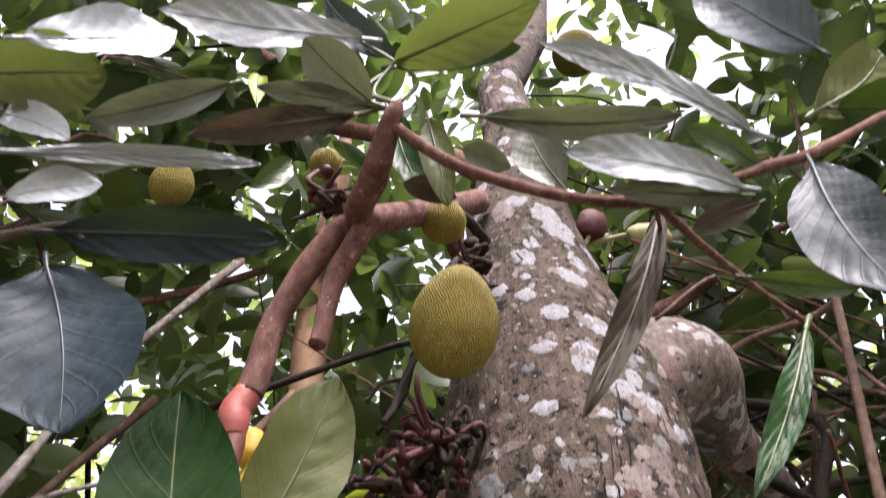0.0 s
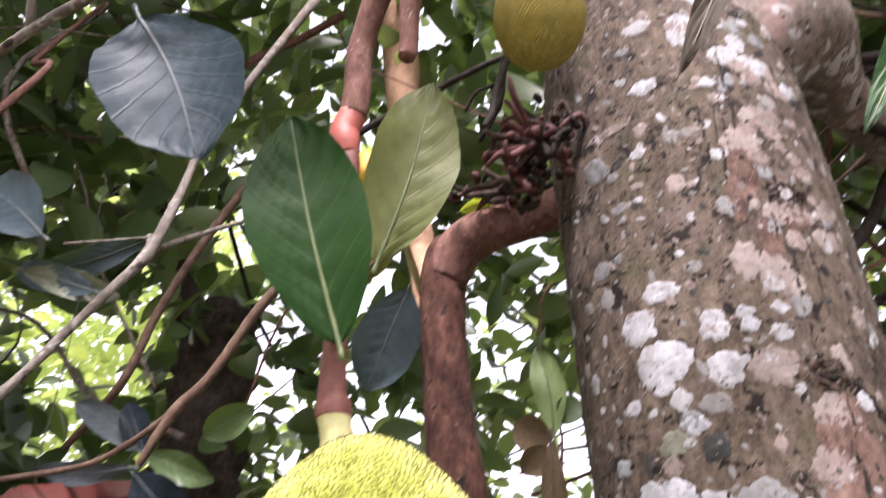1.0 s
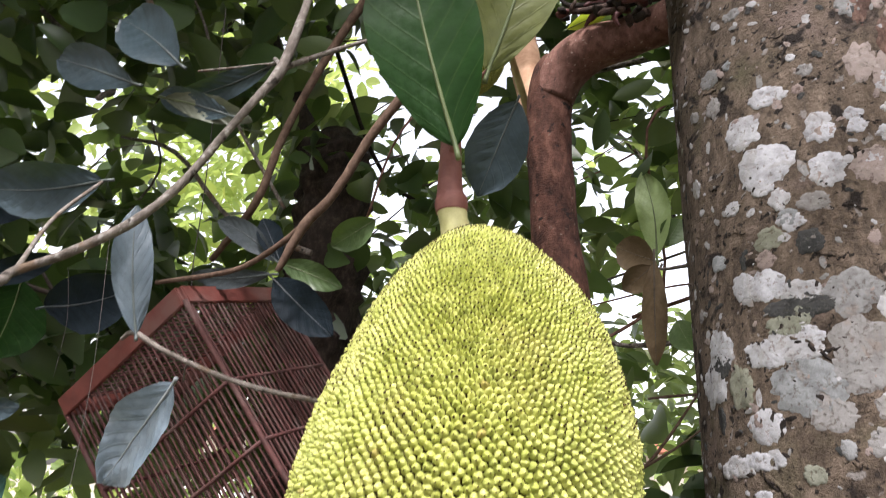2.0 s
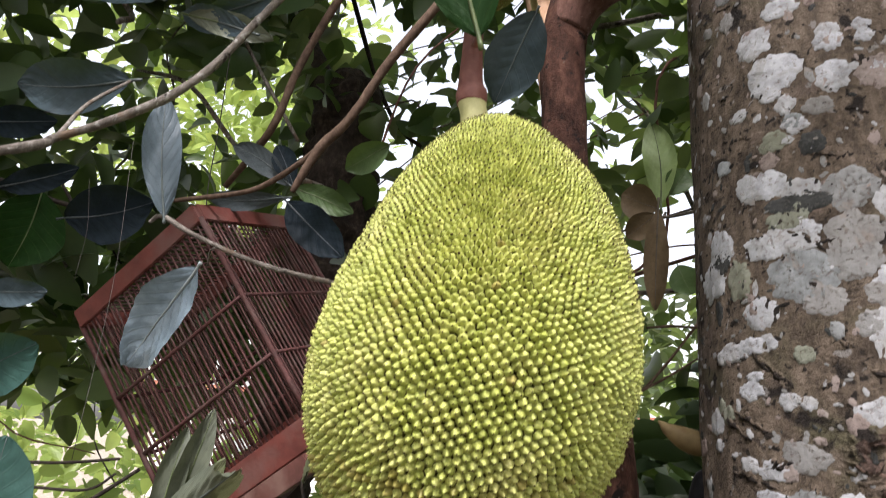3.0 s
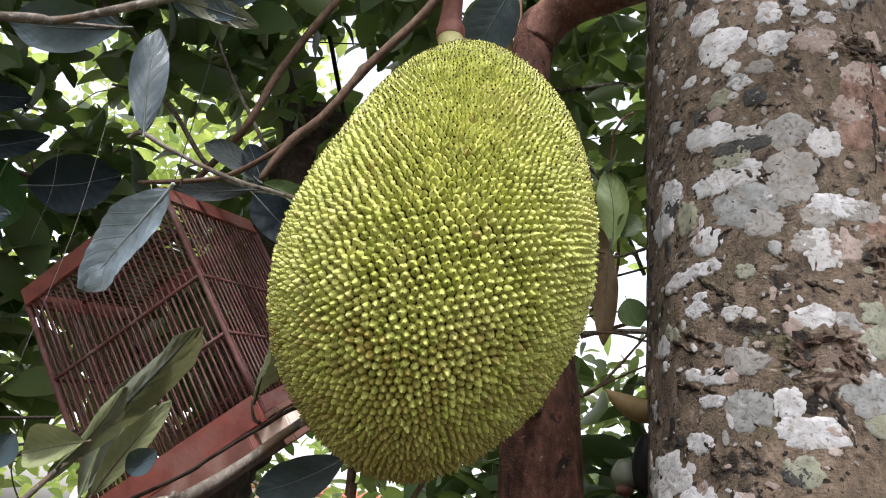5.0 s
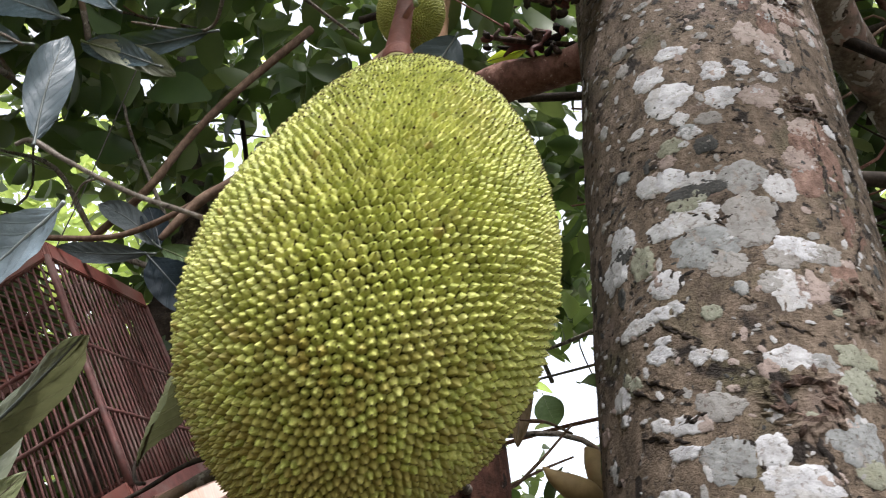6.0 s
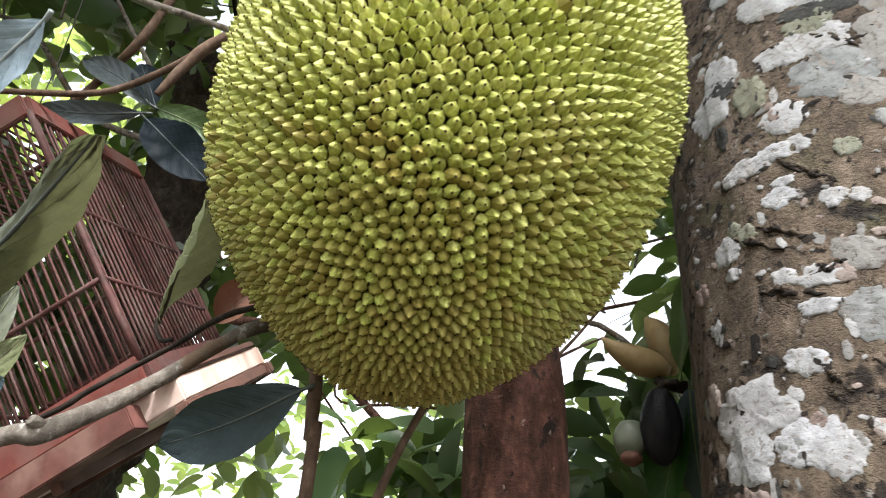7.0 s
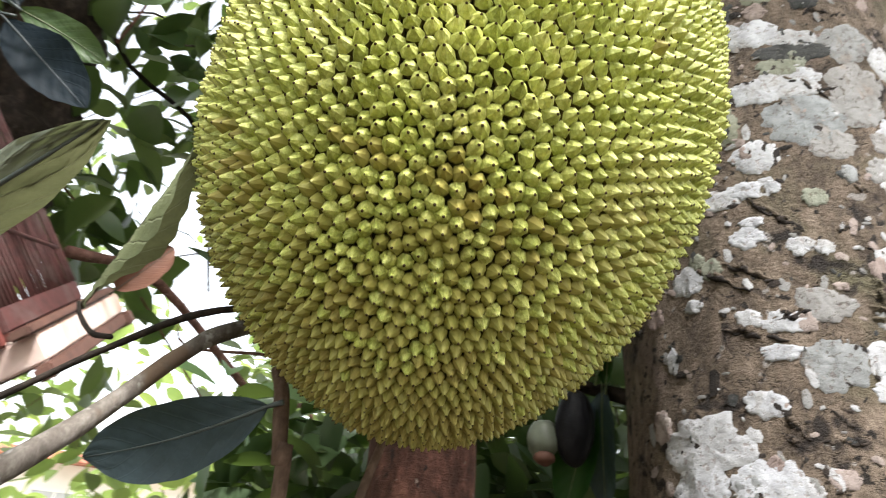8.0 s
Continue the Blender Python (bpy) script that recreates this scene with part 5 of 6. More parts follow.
PAIR = (
    (-0.203, 0.47, 1.758, -0.251, 0.42, 1.966, 0.106, 0.31, -0.79, -0.53),
    (-0.179, 0.48, 1.838, -0.125, 0.45, 2.017, 0.082, 0.19, -0.78, -0.6),
    (-0.181, 0.62, 1.886, -0.227, 0.64, 1.783, 0.068, 0.23, -0.89, -0.4),)
spray(t_pair, PAIR, [DP, PL, BL], 6, droop=0.05, cup=0.12, petiole=0.06)

GREY_NODE = (-0.416, 0.50, 1.886, 0.0062)
t_mid = twig("grey_branch", GREY_NODE[:3], "grey knotted branch with blue-green leaves",
             [[(-0.80, 0.20, 1.50, 0.0050), (-0.583, 0.33, 1.592, 0.0046), (-0.570, 0.37, 1.623, 0.0044), (-0.520, 0.380, 1.643, 0.0042), (-0.480, 0.400, 1.676, 0.0044), (-0.453, 0.42, 1.719, 0.0042), (-0.432, 0.440, 1.775, 0.0042), (-0.424, 0.47, 1.83, 0.0044), GREY_NODE, (-0.411, 0.52, 1.967, 0.0050), (-0.409, 0.54, 2.05, 0.0048), (-0.39, 0.57, 2.16, 0.005), (-0.34, 0.64, 2.40, 0.007)],
              [(*GREY_NODE[:3], 0.0034), (-0.52, 0.64, 2.00, 0.003), (-0.63, 0.79, 2.10, 0.0026), (-0.75, 0.77, 2.09, 0.00216)],
              [(-0.570, 0.37, 1.623, 0.0026), (-0.66, 0.48, 1.72, 0.0022), (-0.716, 0.592, 1.816, 0.002)],
              [(*GREY_NODE[:3], 0.0036), (-0.42, 0.66, 2.02, 0.00288), (-0.40, 0.88, 2.20, 0.00216)]], TWIG)
LEAVES_MID = (
    (-0.766, 0.75, 2.09, -0.921, 0.75, 2.21, 0.098, 0.61, -0.63, -0.49),
    (-0.849, 0.75, 2.066, -1.046, 0.75, 2.146, 0.077, 0.66, -0.61, -0.44),
    (-0.629, 0.8, 2.105, -0.813, 0.8, 2.062, 0.045, 0.54, -0.7, -0.46),
    (-0.824, 0.8, 2.064, -0.665, 0.8, 2.009, 0.045, 0.56, -0.71, -0.43),
    (-0.716, 0.592, 1.816, -0.860, 0.545, 1.795, 0.074, 0.66, -0.66, -0.35),
    (-0.692, 0.8, 2.018, -0.855, 0.8, 2.077, 0.048, 0.55, -0.67, -0.5),
    (-0.586, 0.515, 1.742, -0.567, 0.530, 1.600, 0.043, 0.62, -0.71, -0.34),
    (-0.546, 0.58, 1.556, -0.67, 0.636, 1.446, 0.077, 0.53, -0.75, 0.4),)
spray(t_mid, LEAVES_MID[:6], [BL, BL, BL, GY, BL, BL], 7)

t_hang = twig("thin_twig", (-0.53, 0.54, 1.58), "thin grey twig with two hanging leaves behind the fruit",
              [[(-0.585, 0.53, 1.595, 0.00216), (-0.570, 0.531, 1.602, 0.0032), (-0.530, 0.535, 1.583, 0.0027), (-0.455, 0.55, 1.556, 0.0027), (-0.369, 0.57, 1.540, 0.0027), (-0.24, 0.66, 1.53, 0.00288), (-0.17, 0.80, 1.53, 0.00288), (-0.14, 0.94, 1.52, 0.0036)],
               [(-0.495, 0.545, 1.570, 0.001296), (-0.52, 0.56, 1.572, 0.00108), (-0.534, 0.578, 1.558, 0.00108)],
               [(-0.573, 0.531, 1.602, 0.00144), (-0.572, 0.54, 1.618, 0.001296)]], TWIG)
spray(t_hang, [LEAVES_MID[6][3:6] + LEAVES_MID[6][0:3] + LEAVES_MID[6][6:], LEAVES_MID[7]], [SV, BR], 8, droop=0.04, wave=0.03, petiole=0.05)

t_dark = twig("shaded_twig", (-1.0, 0.9, 1.75), "shaded twig with dark broad leaves", [[(-1.4, 0.95, 1.85, 0.006), (-1.1, 0.92, 1.76, 0.005), (-0.95, 0.92, 1.76, 0.004)], [(-1.1, 0.92, 1.76, 0.004), (-1.13, 0.91, 1.80, 0.003)]], TWIG_DARK)
LEAVES_DARK = (
    (-1.089, 0.9, 1.732, -0.918, 0.9, 1.758, 0.107, 0.67, -0.7, -0.26),
    (-1.164, 0.9, 1.783, -1.198, 0.9, 1.638, 0.128, 0.73, -0.64, -0.21),
    (-1.211, 0.85, 1.775, -1.05, 0.85, 1.805, 0.05, 0.72, -0.63, -0.27),
    (-1.365, 0.9, 1.939, -1.189, 0.9, 1.931, 0.066, 0.73, -0.6, -0.33),
    (-1.709, 1.5, 1.781, -1.618, 1.5, 1.676, 0.108, 0.7, -0.69, -0.15),
    (-0.512, 1, 1.903, -0.591, 1, 1.856, 0.054, 0.39, -0.84, -0.38),)
# This twig's shade is carried by its near-black and deep-green leaf colours.
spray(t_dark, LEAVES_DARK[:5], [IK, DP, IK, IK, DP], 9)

t_brown = twig("brown_branch", (-0.63, 1.0, 1.89), "brown branch ending in a small leaf whorl above the cage",
               [[(-0.30, 1.0, 2.45, 0.0105), (-0.436, 1, 2.207, 0.009375), (-0.533, 1, 2.071, 0.009), (-0.597, 1, 1.958, 0.008625), (-0.651, 1, 1.898, 0.00975), (-0.691, 1, 1.82, 0.006), (-0.691, 1, 1.82, 0.003)],
                [(-0.651, 1, 1.898, 0.0075), (-0.70, 1.01, 1.87, 0.006), (-0.795, 1.02, 1.826, 0.00525), (-0.95, 1.0, 1.80, 0.0045)]], BARK_BROWN)
CLUSTER = (
    (-0.757, 1.1, 1.866, -0.914, 1.1, 1.964, 0.051, 0.52, -0.78, -0.35),
    (-0.751, 1.1, 1.866, -0.806, 1.1, 1.96, 0.05, 0.49, -0.8, -0.35),
    (-0.754, 1.08, 1.834, -0.942, 1.08, 1.837, 0.042, 0.54, -0.78, -0.3),
    (-0.744, 1.1, 1.86, -0.62, 1.1, 1.811, 0.052, 0.45, -0.83, -0.32),
    (-0.745, 1.08, 1.822, -0.611, 1.06, 1.714, 0.079, 0.46, -0.84, -0.28),)
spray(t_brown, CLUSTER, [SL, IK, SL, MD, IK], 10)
spray(t_brown, LEAVES_DARK[5:], [MD], 11)
twig("brown_branch", (-0.76, 1.1, 2.1), "bare grey-brown branch behind the leaves",
     [[(-0.60, 1.1, 2.5, 0.010), (-0.715, 1.1, 2.295, 0.009), (-0.784, 1.1, 2.136, 0.0085), (-0.826, 1.1, 1.993, 0.008), (-0.982, 1.2, 1.91, 0.007)]], BARK_BROWN)

t_spiky = twig("leafy_shoot", (-0.45, 0.47, 1.26), "upright shoot of folded grey-green leaves", [[(-0.70, 0.55, 1.05, 0.004), (-0.62, 0.58, 1.17, 0.0035), (-0.575, 0.60, 1.245, 0.003)], [(-0.62, 0.58, 1.17, 0.003), (-0.66, 0.70, 1.16, 0.003), (-0.685, 0.785, 1.214, 0.0025)]], TWIG)
SPIKY = (
    (-0.686, 0.78, 1.215, -0.678, 0.8, 1.379, 0.04, 0.58, -0.81, 0.02),
    (-0.681, 0.79, 1.223, -0.64, 0.8, 1.406, 0.04, 0.56, -0.83, 0.01),
    (-0.654, 0.76, 1.219, -0.585, 0.76, 1.343, 0.036, 0.55, -0.83, 0.04),
    (-0.485, 0.5, 1.253, -0.546, 0.5, 1.236, 0.037, 0.61, -0.79, 0.1),)
spray(t_spiky, SPIKY, [GY, GY, (LEAF_FADED, RIB_DRY), (LEAF_FADED, RIB_DRY)], 12, cup=0.5, droop=0.03, wave=0.03)
leaf_at(t_spiky, (-0.575, 0.600, 1.250), (-0.365, 0.444, 1.352), 0.036, (0.55, 0.35, 0.75), [LEAF_GREY, RIB_COOL, LEAF_FADED], 640, droop=0.05, cup=0.5, wave=0.03, label="folded olive leaf with a pale margin")
leaf_at(t_spiky, (-0.540, 0.545, 1.235), (-0.437, 0.470, 1.300), 0.026, (0.55, 0.35, 0.75), [LEAF_FADED, RIB, LEAF_GREY], 642, droop=0.06, cup=0.5, wave=0.03)
t_near = twig("leafy_shoot", (-0.75, 0.5, 1.40), "side shoot with broad green leaves", [[(-0.95, 0.55, 1.25, 0.005), (-0.80, 0.52, 1.38, 0.004), (-0.75, 0.50, 1.41, 0.003)], [(-0.95, 0.55, 1.25, 0.004), (-0.75, 0.47, 1.22, 0.003), (-0.64, 0.45, 1.236, 0.003)]], TWIG)
NEAR_LEFT = (
    (-0.644, 0.45, 1.228, -0.625, 0.45, 1.351, 0.077, 0.72, -0.69, 0.04),
    (-0.763, 0.5, 1.405, -0.675, 0.5, 1.446, 0.069, 0.74, -0.67, -0.11),
    (-0.884, 0.6, 1.525, -0.786, 0.6, 1.526, 0.038, 0.73, -0.66, -0.19),
    (-0.676, 0.45, 1.354, -0.651, 0.45, 1.355, 0.053, 0.74, -0.67, -0.04),)
spray(t_near, NEAR_LEFT, [TE, TE, BL, TE], 13)

twig("low_branch", (-0.36, 0.56, 1.26), "grey low branch with cut side buds passing behind the fruit",
             [[(-0.62, 0.42, 1.10, 0.0052), (-0.47, 0.50, 1.175, 0.0051), (-0.408, 0.515, 1.211, 0.005), (-0.389, 0.52, 1.217, 0.0058), (-0.362, 0.56, 1.256, 0.0047), (-0.338, 0.59, 1.295, 0.0047), (-0.312, 0.61, 1.321, 0.0052), (-0.24, 0.68, 1.37, 0.006), (-0.17, 0.80, 1.40, 0.006), (-0.125, 0.94, 1.42, 0.008)],
              [(-0.390, 0.519, 1.218, 0.0040), (-0.392, 0.511, 1.220, 0.0034), (-0.3925, 0.5095, 1.2205, 0.0024)]], TWIG, 12)
t_low2 = twig("thin_twig", (-0.42, 0.62, 1.27), "thin dark twig carrying drooping leaves under the fruit",
              [[(-0.70, 0.60, 1.10, 0.0024), (-0.476, 0.62, 1.232, 0.0021), (-0.428, 0.62, 1.266, 0.0021), (-0.383, 0.62, 1.3, 0.0021), (-0.323, 0.6, 1.328, 0.0021), (-0.24, 0.66, 1.36, 0.0024)],
               [(-0.419, 0.661, 1.336, 0.0012), (-0.414, 0.655, 1.326, 0.0016), (-0.400, 0.64, 1.312, 0.002), (-0.384, 0.622, 1.307, 0.002)]], TWIG_DARK)
leaf_at(t_low2, (-0.447, 0.85, 1.405), (-0.408, 0.84, 1.452), 0.040, (0.3, -0.9, 0.2), [LEAF_DEAD, RIB_DRY], 660, droop=0.15, cup=0.5, label="dead red-brown leaf")
for at_, pts_ in (((-1.25, 0.85, 1.30), [(-1.25, 0.85, 1.30, 0.003), (-1.019, 0.85, 1.304, 0.0028), (-0.927, 0.86, 1.311, 0.0026), (-0.848, 0.88, 1.324, 0.0022)]),
                  ((-1.05, 0.75, 1.10), [(-1.05, 0.75, 1.10, 0.0045), (-0.919, 0.8, 1.206, 0.004), (-0.863, 0.84, 1.256, 0.0035), (-0.823, 0.9, 1.311, 0.003)]),
                  ((-1.2, 0.84, 1.26), [(-1.2, 0.84, 1.26, 0.003), (-0.98, 0.85, 1.269, 0.0026), (-0.88, 0.86, 1.275, 0.0024), (-0.849, 0.88, 1.302, 0.002)])):
    twig("thin_twig", at_, "thin dark twig beside the cage", [pts_], TWIG_DARK)
t_vert = twig("upright_twig", (-0.27, 0.62, 1.1), "upright brown twig with one broad blue-green leaf", [[(-0.245, 0.62, -0.02, 0.008), (-0.255, 0.62, 0.7, 0.0065), (-0.269, 0.62, 1.212, 0.0048), (-0.273, 0.62, 1.248, 0.0048), (-0.279, 0.63, 1.289, 0.0048), (-0.285, 0.64, 1.307, 0.004)],
                                                                  [(-0.24, 0.62, 1.15, 0.0035), (-0.22, 0.64, 1.24, 0.003), (-0.19, 0.68, 1.33, 0.003)]], BARK_BROWN)
LOW = (
    (-0.285, 0.624, 1.281, -0.387, 0.654, 1.24, 0.046, 0.25, -0.95, -0.17),
    (-0.419, 0.661, 1.336, -0.342, 0.545, 1.407, 0.036, 0.905, -0.066, -0.38),
    (-0.668, 0.6, 1.225, -0.654, 0.6, 1.263, 0.034, 0.65, -0.75, 0.08),
    (-0.506, 0.6, 1.241, -0.478, 0.6, 1.262, 0.027, 0.53, -0.84, 0.08),)
spray(t_vert, LOW[:1], [BL], 14, droop=0.04, petiole=0.08)
spray(t_low2, LOW[1:], [(LEAF_FADED, RIB_DRY), BL, BL], 15, droop=0.05, cup=0.35, petiole=0.02)

t_back = twig("back_twig", (0.19, 0.88, 1.82), "twig with light-green and brown leaves behind the trunk", [[(0.19, 0.88, 1.82, 0.007), (0.16, 1.15, 1.86, 0.006), (0.06, 1.5, 1.96, 0.005), (-0.04, 1.68, 2.0, 0.004), (-0.045, 1.7, 2.02, 0.003)]], TWIG)
BACK = (
    (-0.056, 1.7, 2.037, -0.085, 1.7, 2.274, 0.084, 0.02, -0.92, -0.4),
    (-0.063, 1.7, 2.029, -0.154, 1.7, 2.069, 0.09, 0.04, -0.94, -0.35),
    (-0.063, 1.7, 2.029, -0.066, 1.7, 1.774, 0.061, 0.02, -0.96, -0.28),
    (-0.069, 1.7, 2.014, -0.137, 1.7, 1.954, 0.067, 0.04, -0.95, -0.32),
    (-0.036, 1.7, 2.067, 0.005, 1.7, 2.135, 0.068, -0, -0.93, -0.37),
    (-0.015, 1.6, 1.853, 0.017, 1.6, 1.787, 0.069, -0.01, -0.97, -0.25),)
spray(t_back, BACK, [(LEAF_YOUNG, RIB), BN, BN, BN, MD, MD], 16)

twig("thin_twig", (-0.15, 0.97, 1.47), "thin crossing twigs between the slim trunk and the flower shoot",
     [[(-0.15, 0.97, 1.47, 0.0035), (-0.086, 1.200, 1.510, 0.003), (-0.040, 1.250, 1.566, 0.0026), (0.025, 1.300, 1.666, 0.002)],
      [(-0.086, 1.200, 1.510, 0.0026), (-0.030, 1.200, 1.545, 0.0022), (0.024, 1.250, 1.589, 0.0018)],
      [(-0.069, 1.200, 1.627, 0.0022), (-0.026, 1.220, 1.635, 0.0026), (0.026, 1.300, 1.650, 0.0022)]], BARK_BROWN)
for lab_, mt_, limbs_ in (("reddish limb rising behind the fork", BARK_RED, [[(0.20, 0.85, 2.50, 0.020), (0.345, 1.0, 2.689, 0.021), (0.474, 1.05, 2.795, 0.020), (0.645, 1.12, 2.998, 0.019), (0.844, 1.2, 3.256, 0.016), (1.147, 1.3, 3.559, 0.012)]]),
                          ("reddish limb high over the fork", BARK_RED, [[(-1.026, 0.95, 4.205, 0.026), (-0.747, 0.9, 3.807, 0.028), (-0.51, 0.85, 3.477, 0.026), (-0.366, 0.8, 3.135, 0.022), (-0.1, 0.75, 2.95, 0.02), (0.09, 0.75, 2.80, 0.03)]]),
                          ("brown twigs crossing behind the side limb", BARK_BROWN, [[(1.1, 0.65, 2.75, 0.008), (0.704, 0.7, 2.532, 0.007), (0.584, 0.75, 2.465, 0.0065), (0.493, 0.8, 2.455, 0.006), (0.40, 0.83, 2.40, 0.006)],
                                                                             [(1.0, 0.75, 2.25, 0.006), (0.672, 0.8, 2.345, 0.005), (0.627, 0.85, 2.433, 0.005), (0.525, 0.9, 2.497, 0.0045), (0.448, 0.95, 2.662, 0.004)],
                                                                             [(0.66, 1.16, 2.30, 0.005), (0.634, 0.95, 2.40, 0.0045), (0.675, 0.95, 2.554, 0.004), (0.705, 1.0, 2.769, 0.003)]])):
    twig("branch", limbs_[0][0][:3], lab_, limbs_, mt_, 12)

# ---- young flower shoot behind the trunk: yellow spathes, blackened fruit, green buds ----
sh = thing("flower_shoot", (0.03, 0.90, 1.38), "flower shoot with yellow sheaths and a blackened fruit", "flower shoot")
wpart("stem", tube_bm([(0.10, 0.85, 1.38, 0.009), (0.06, 0.89, 1.395, 0.008), (0.03, 0.90, 1.40, 0.007), (0.015, 0.90, 1.405, 0.005)], 10, 5, 0.1), TWIG_DARK, sh)
wpart("sheath", tube_bm([(0.03, 0.90, 1.415, 0.006), (0.014, 0.90, 1.420, 0.014), (-0.008, 0.90, 1.426, 0.0155), (-0.028, 0.90, 1.436, 0.009), (-0.037, 0.90, 1.443, 0.004), (-0.042, 0.90, 1.447, 0.001)], 18, 6, 0.05, freq=30), SHEATH, sh, "tan horn-shaped flower sheath")
wpart("sheath", tube_bm([(0.035, 0.905, 1.415, 0.006), (0.032, 0.91, 1.434, 0.014), (0.028, 0.915, 1.453, 0.017), (0.020, 0.92, 1.471, 0.013), (0.012, 0.925, 1.485, 0.003)], 18, 6, 0.05, freq=30), SHEATH, sh, "yellowish rounded flower sheath")
leaf_at(sh, (0.04, 0.88, 1.41), (0.035, 0.84, 1.51), 0.030, (-0.8, -0.5, 0.1), [LEAF_MID, RIB], 303, cup=0.4, label="dark green leaf")
leaf_at(sh, (0.05, 0.88, 1.40), (0.045, 0.86, 1.49), 0.030, (-0.8, -0.5, 0.1), [LEAF_DARK, RIB], 304, cup=0.4)
ob = wpart("black_fruit", ellipsoid_bm((0.0205, 0.020, 0.040), 28, 20, 0.03, 2), BLACK_FRUIT, sh, "small blackened fruit")
ob.matrix_basis = Matrix.Translation((0.016, 0.885, 1.352))
ob = wpart("bud", ellipsoid_bm((0.017, 0.017, 0.021), 18, 12, 0.15, 5), LEAF_GREY, sh, "pale green bud with brown cap")
ob.matrix_basis = Matrix.Translation((-0.012, 0.90, 1.338))
leaf_at(sh, (0.045, 0.90, 1.38), (0.02, 0.92, 1.27), 0.045, (-0.5, -0.8, 0.2), [LEAF_DARK, RIB], 305, cup=0.3)
leaf_at(sh, (0.05, 0.89, 1.40), (0.055, 0.90, 1.28), 0.040, (-0.7, -0.6, 0.2), [LEAF_BLUE, RIB], 306, cup=0.3)
wpart("cap", ellipsoid_bm((0.011, 0.011, 0.008), 12, 8, 0.2, 4), LEAF_DEAD, sh, "brown bud cap").matrix_basis = Matrix.Translation((-0.012, 0.895, 1.319))
wpart("stem", tube_bm([(0.035, 0.89, 1.40, 0.005), (0.02, 0.89, 1.398, 0.004), (0.016, 0.885, 1.39, 0.003)], 8, 4, 0.1), TWIG_DARK, sh)

# ---- bird cage hanging askew ----
CA, CC, CU = Vector((0.0985, 0.9627, 0.2521)), Vector((-0.807, 0.2255, -0.5458)), Vector((-0.5823, -0.1497, 0.7991))
CW, CD, CH = 0.300, 0.367, 0.505
cage = new("bird_cage")
cage.empty_display_size = 0.05
cage.matrix_world = Matrix.Translation(Vector((-0.892, 0.990, 1.787)) - CU * CH) @ Matrix((CC, CA, CU)).transposed().to_4x4()
tagged(cage, "old empty bird cage with faded red frame, tilted", "bird cage")


RISE = 0.25      # the floor has sagged: it climbs towards the far face


def cage_box(name, lo, hi, mat, label="", bevel=0.0018, rise=0.0):
    size = [b - a for a, b in zip(lo, hi)]
    mid = [(a + b) / 2 for a, b in zip(lo, hi)]
    bm = box_bm(*size, bevel, mid)
    for v in bm.verts:
        v.co.z += rise * v.co.y
    return part(name, bm, mat, cage, label, smooth=False)


def cage_rod(name, p, q, r, mat, sides=7, label=""):
    p, q = Vector(p), Vector(q)
    mid = p.lerp(q, 0.5) + Vector((random.uniform(-1, 1), random.uniform(-1, 1), 0)) * 0.0012
    return part(name, tube_bm([(*p, r), (*mid, r * random.uniform(0.9, 1.1)), (*q, r)], sides, 3, 0.08, freq=70), mat, cage, label)


# x runs along the long side, y along the short, z up
for z0, z1, nm, up_ in ((CH - 0.038, CH, "top_board", 0.0), (0.0, 0.052, "bottom_board", RISE)):
    cage_box(nm, (0, -0.007, z0), (CD, 0.003, z1), RED_PAINT, "faded red painted board")
    cage_box(nm, (0, CW - 0.003, z0 + up_ * CW), (CD, CW + 0.007, z1 + up_ * CW), RED_PAINT, "faded red painted board")
    cage_box(nm, (-0.006, 0.0035, z0 if not up_ else 0.014), (0.003, CW - 0.0035, z1 if not up_ else 0.044), RED_PAINT if not up_ else BAR_WOOD, "faded red painted board", rise=up_)
    cage_box(nm, (CD - 0.003, 0.0035, z0), (CD + 0.007, CW - 0.0035, z1), RED_PAINT, "faded red painted board", rise=up_)
for x_ in (0.0, CD):
    for y_ in (0.0, CW):
        cage_rod("corner_post", (x_, y_, 0.045 + RISE * y_), (x_, y_, CH - 0.03), 0.0055, BAR_WOOD, 8)
for z_ in (CH - 0.205, CH - 0.328):
    for y_ in (0.0, CW):
        cage_rod("rail", (0, y_, z_), (CD, y_, z_), 0.0042, BAR_WOOD, 8)
    for x_ in (0.0, CD):
        cage_rod("rail", (x_, 0, z_), (x_, CW, z_), 0.0042, BAR_WOOD, 8)
NX, NY = 26, 22
for i in range(1, NX):
    x_ = CD * i / NX + random.uniform(-0.0012, 0.0012)
    for y_ in (0.0, CW):
        cage_rod("bar", (x_, y_, 0.045 + RISE * y_), (x_ + random.uniform(-0.002, 0.002), y_, CH - 0.03), 0.0023, BAR_WOOD, 5)
    cage_rod("roof_bar", (x_, 0, CH - 0.012), (x_, CW, CH - 0.012), 0.0023, BAR_WOOD, 5)
for i in range(1, NY):
    y_ = CW * i / NY + random.uniform(-0.0012, 0.0012)
    for x_ in (0.0, CD):
        cage_rod("bar", (x_, y_, 0.038 + RISE * y_), (x_, y_ + random.uniform(-0.002, 0.002), CH - 0.03), 0.0023, BAR_WOOD, 5)
for y_ in (CW * 0.5,):
    cage_rod("roof_rail", (0, y_, CH - 0.008), (CD, y_, CH - 0.008), 0.004, BAR_WOOD, 8)
cage_box("tray", (-0.030, 0.0155, -0.036), (CD + 0.03, CW + 0.085, -0.0005), TRAY_WOOD, "bare pale wooden tray board", 0.003, RISE)
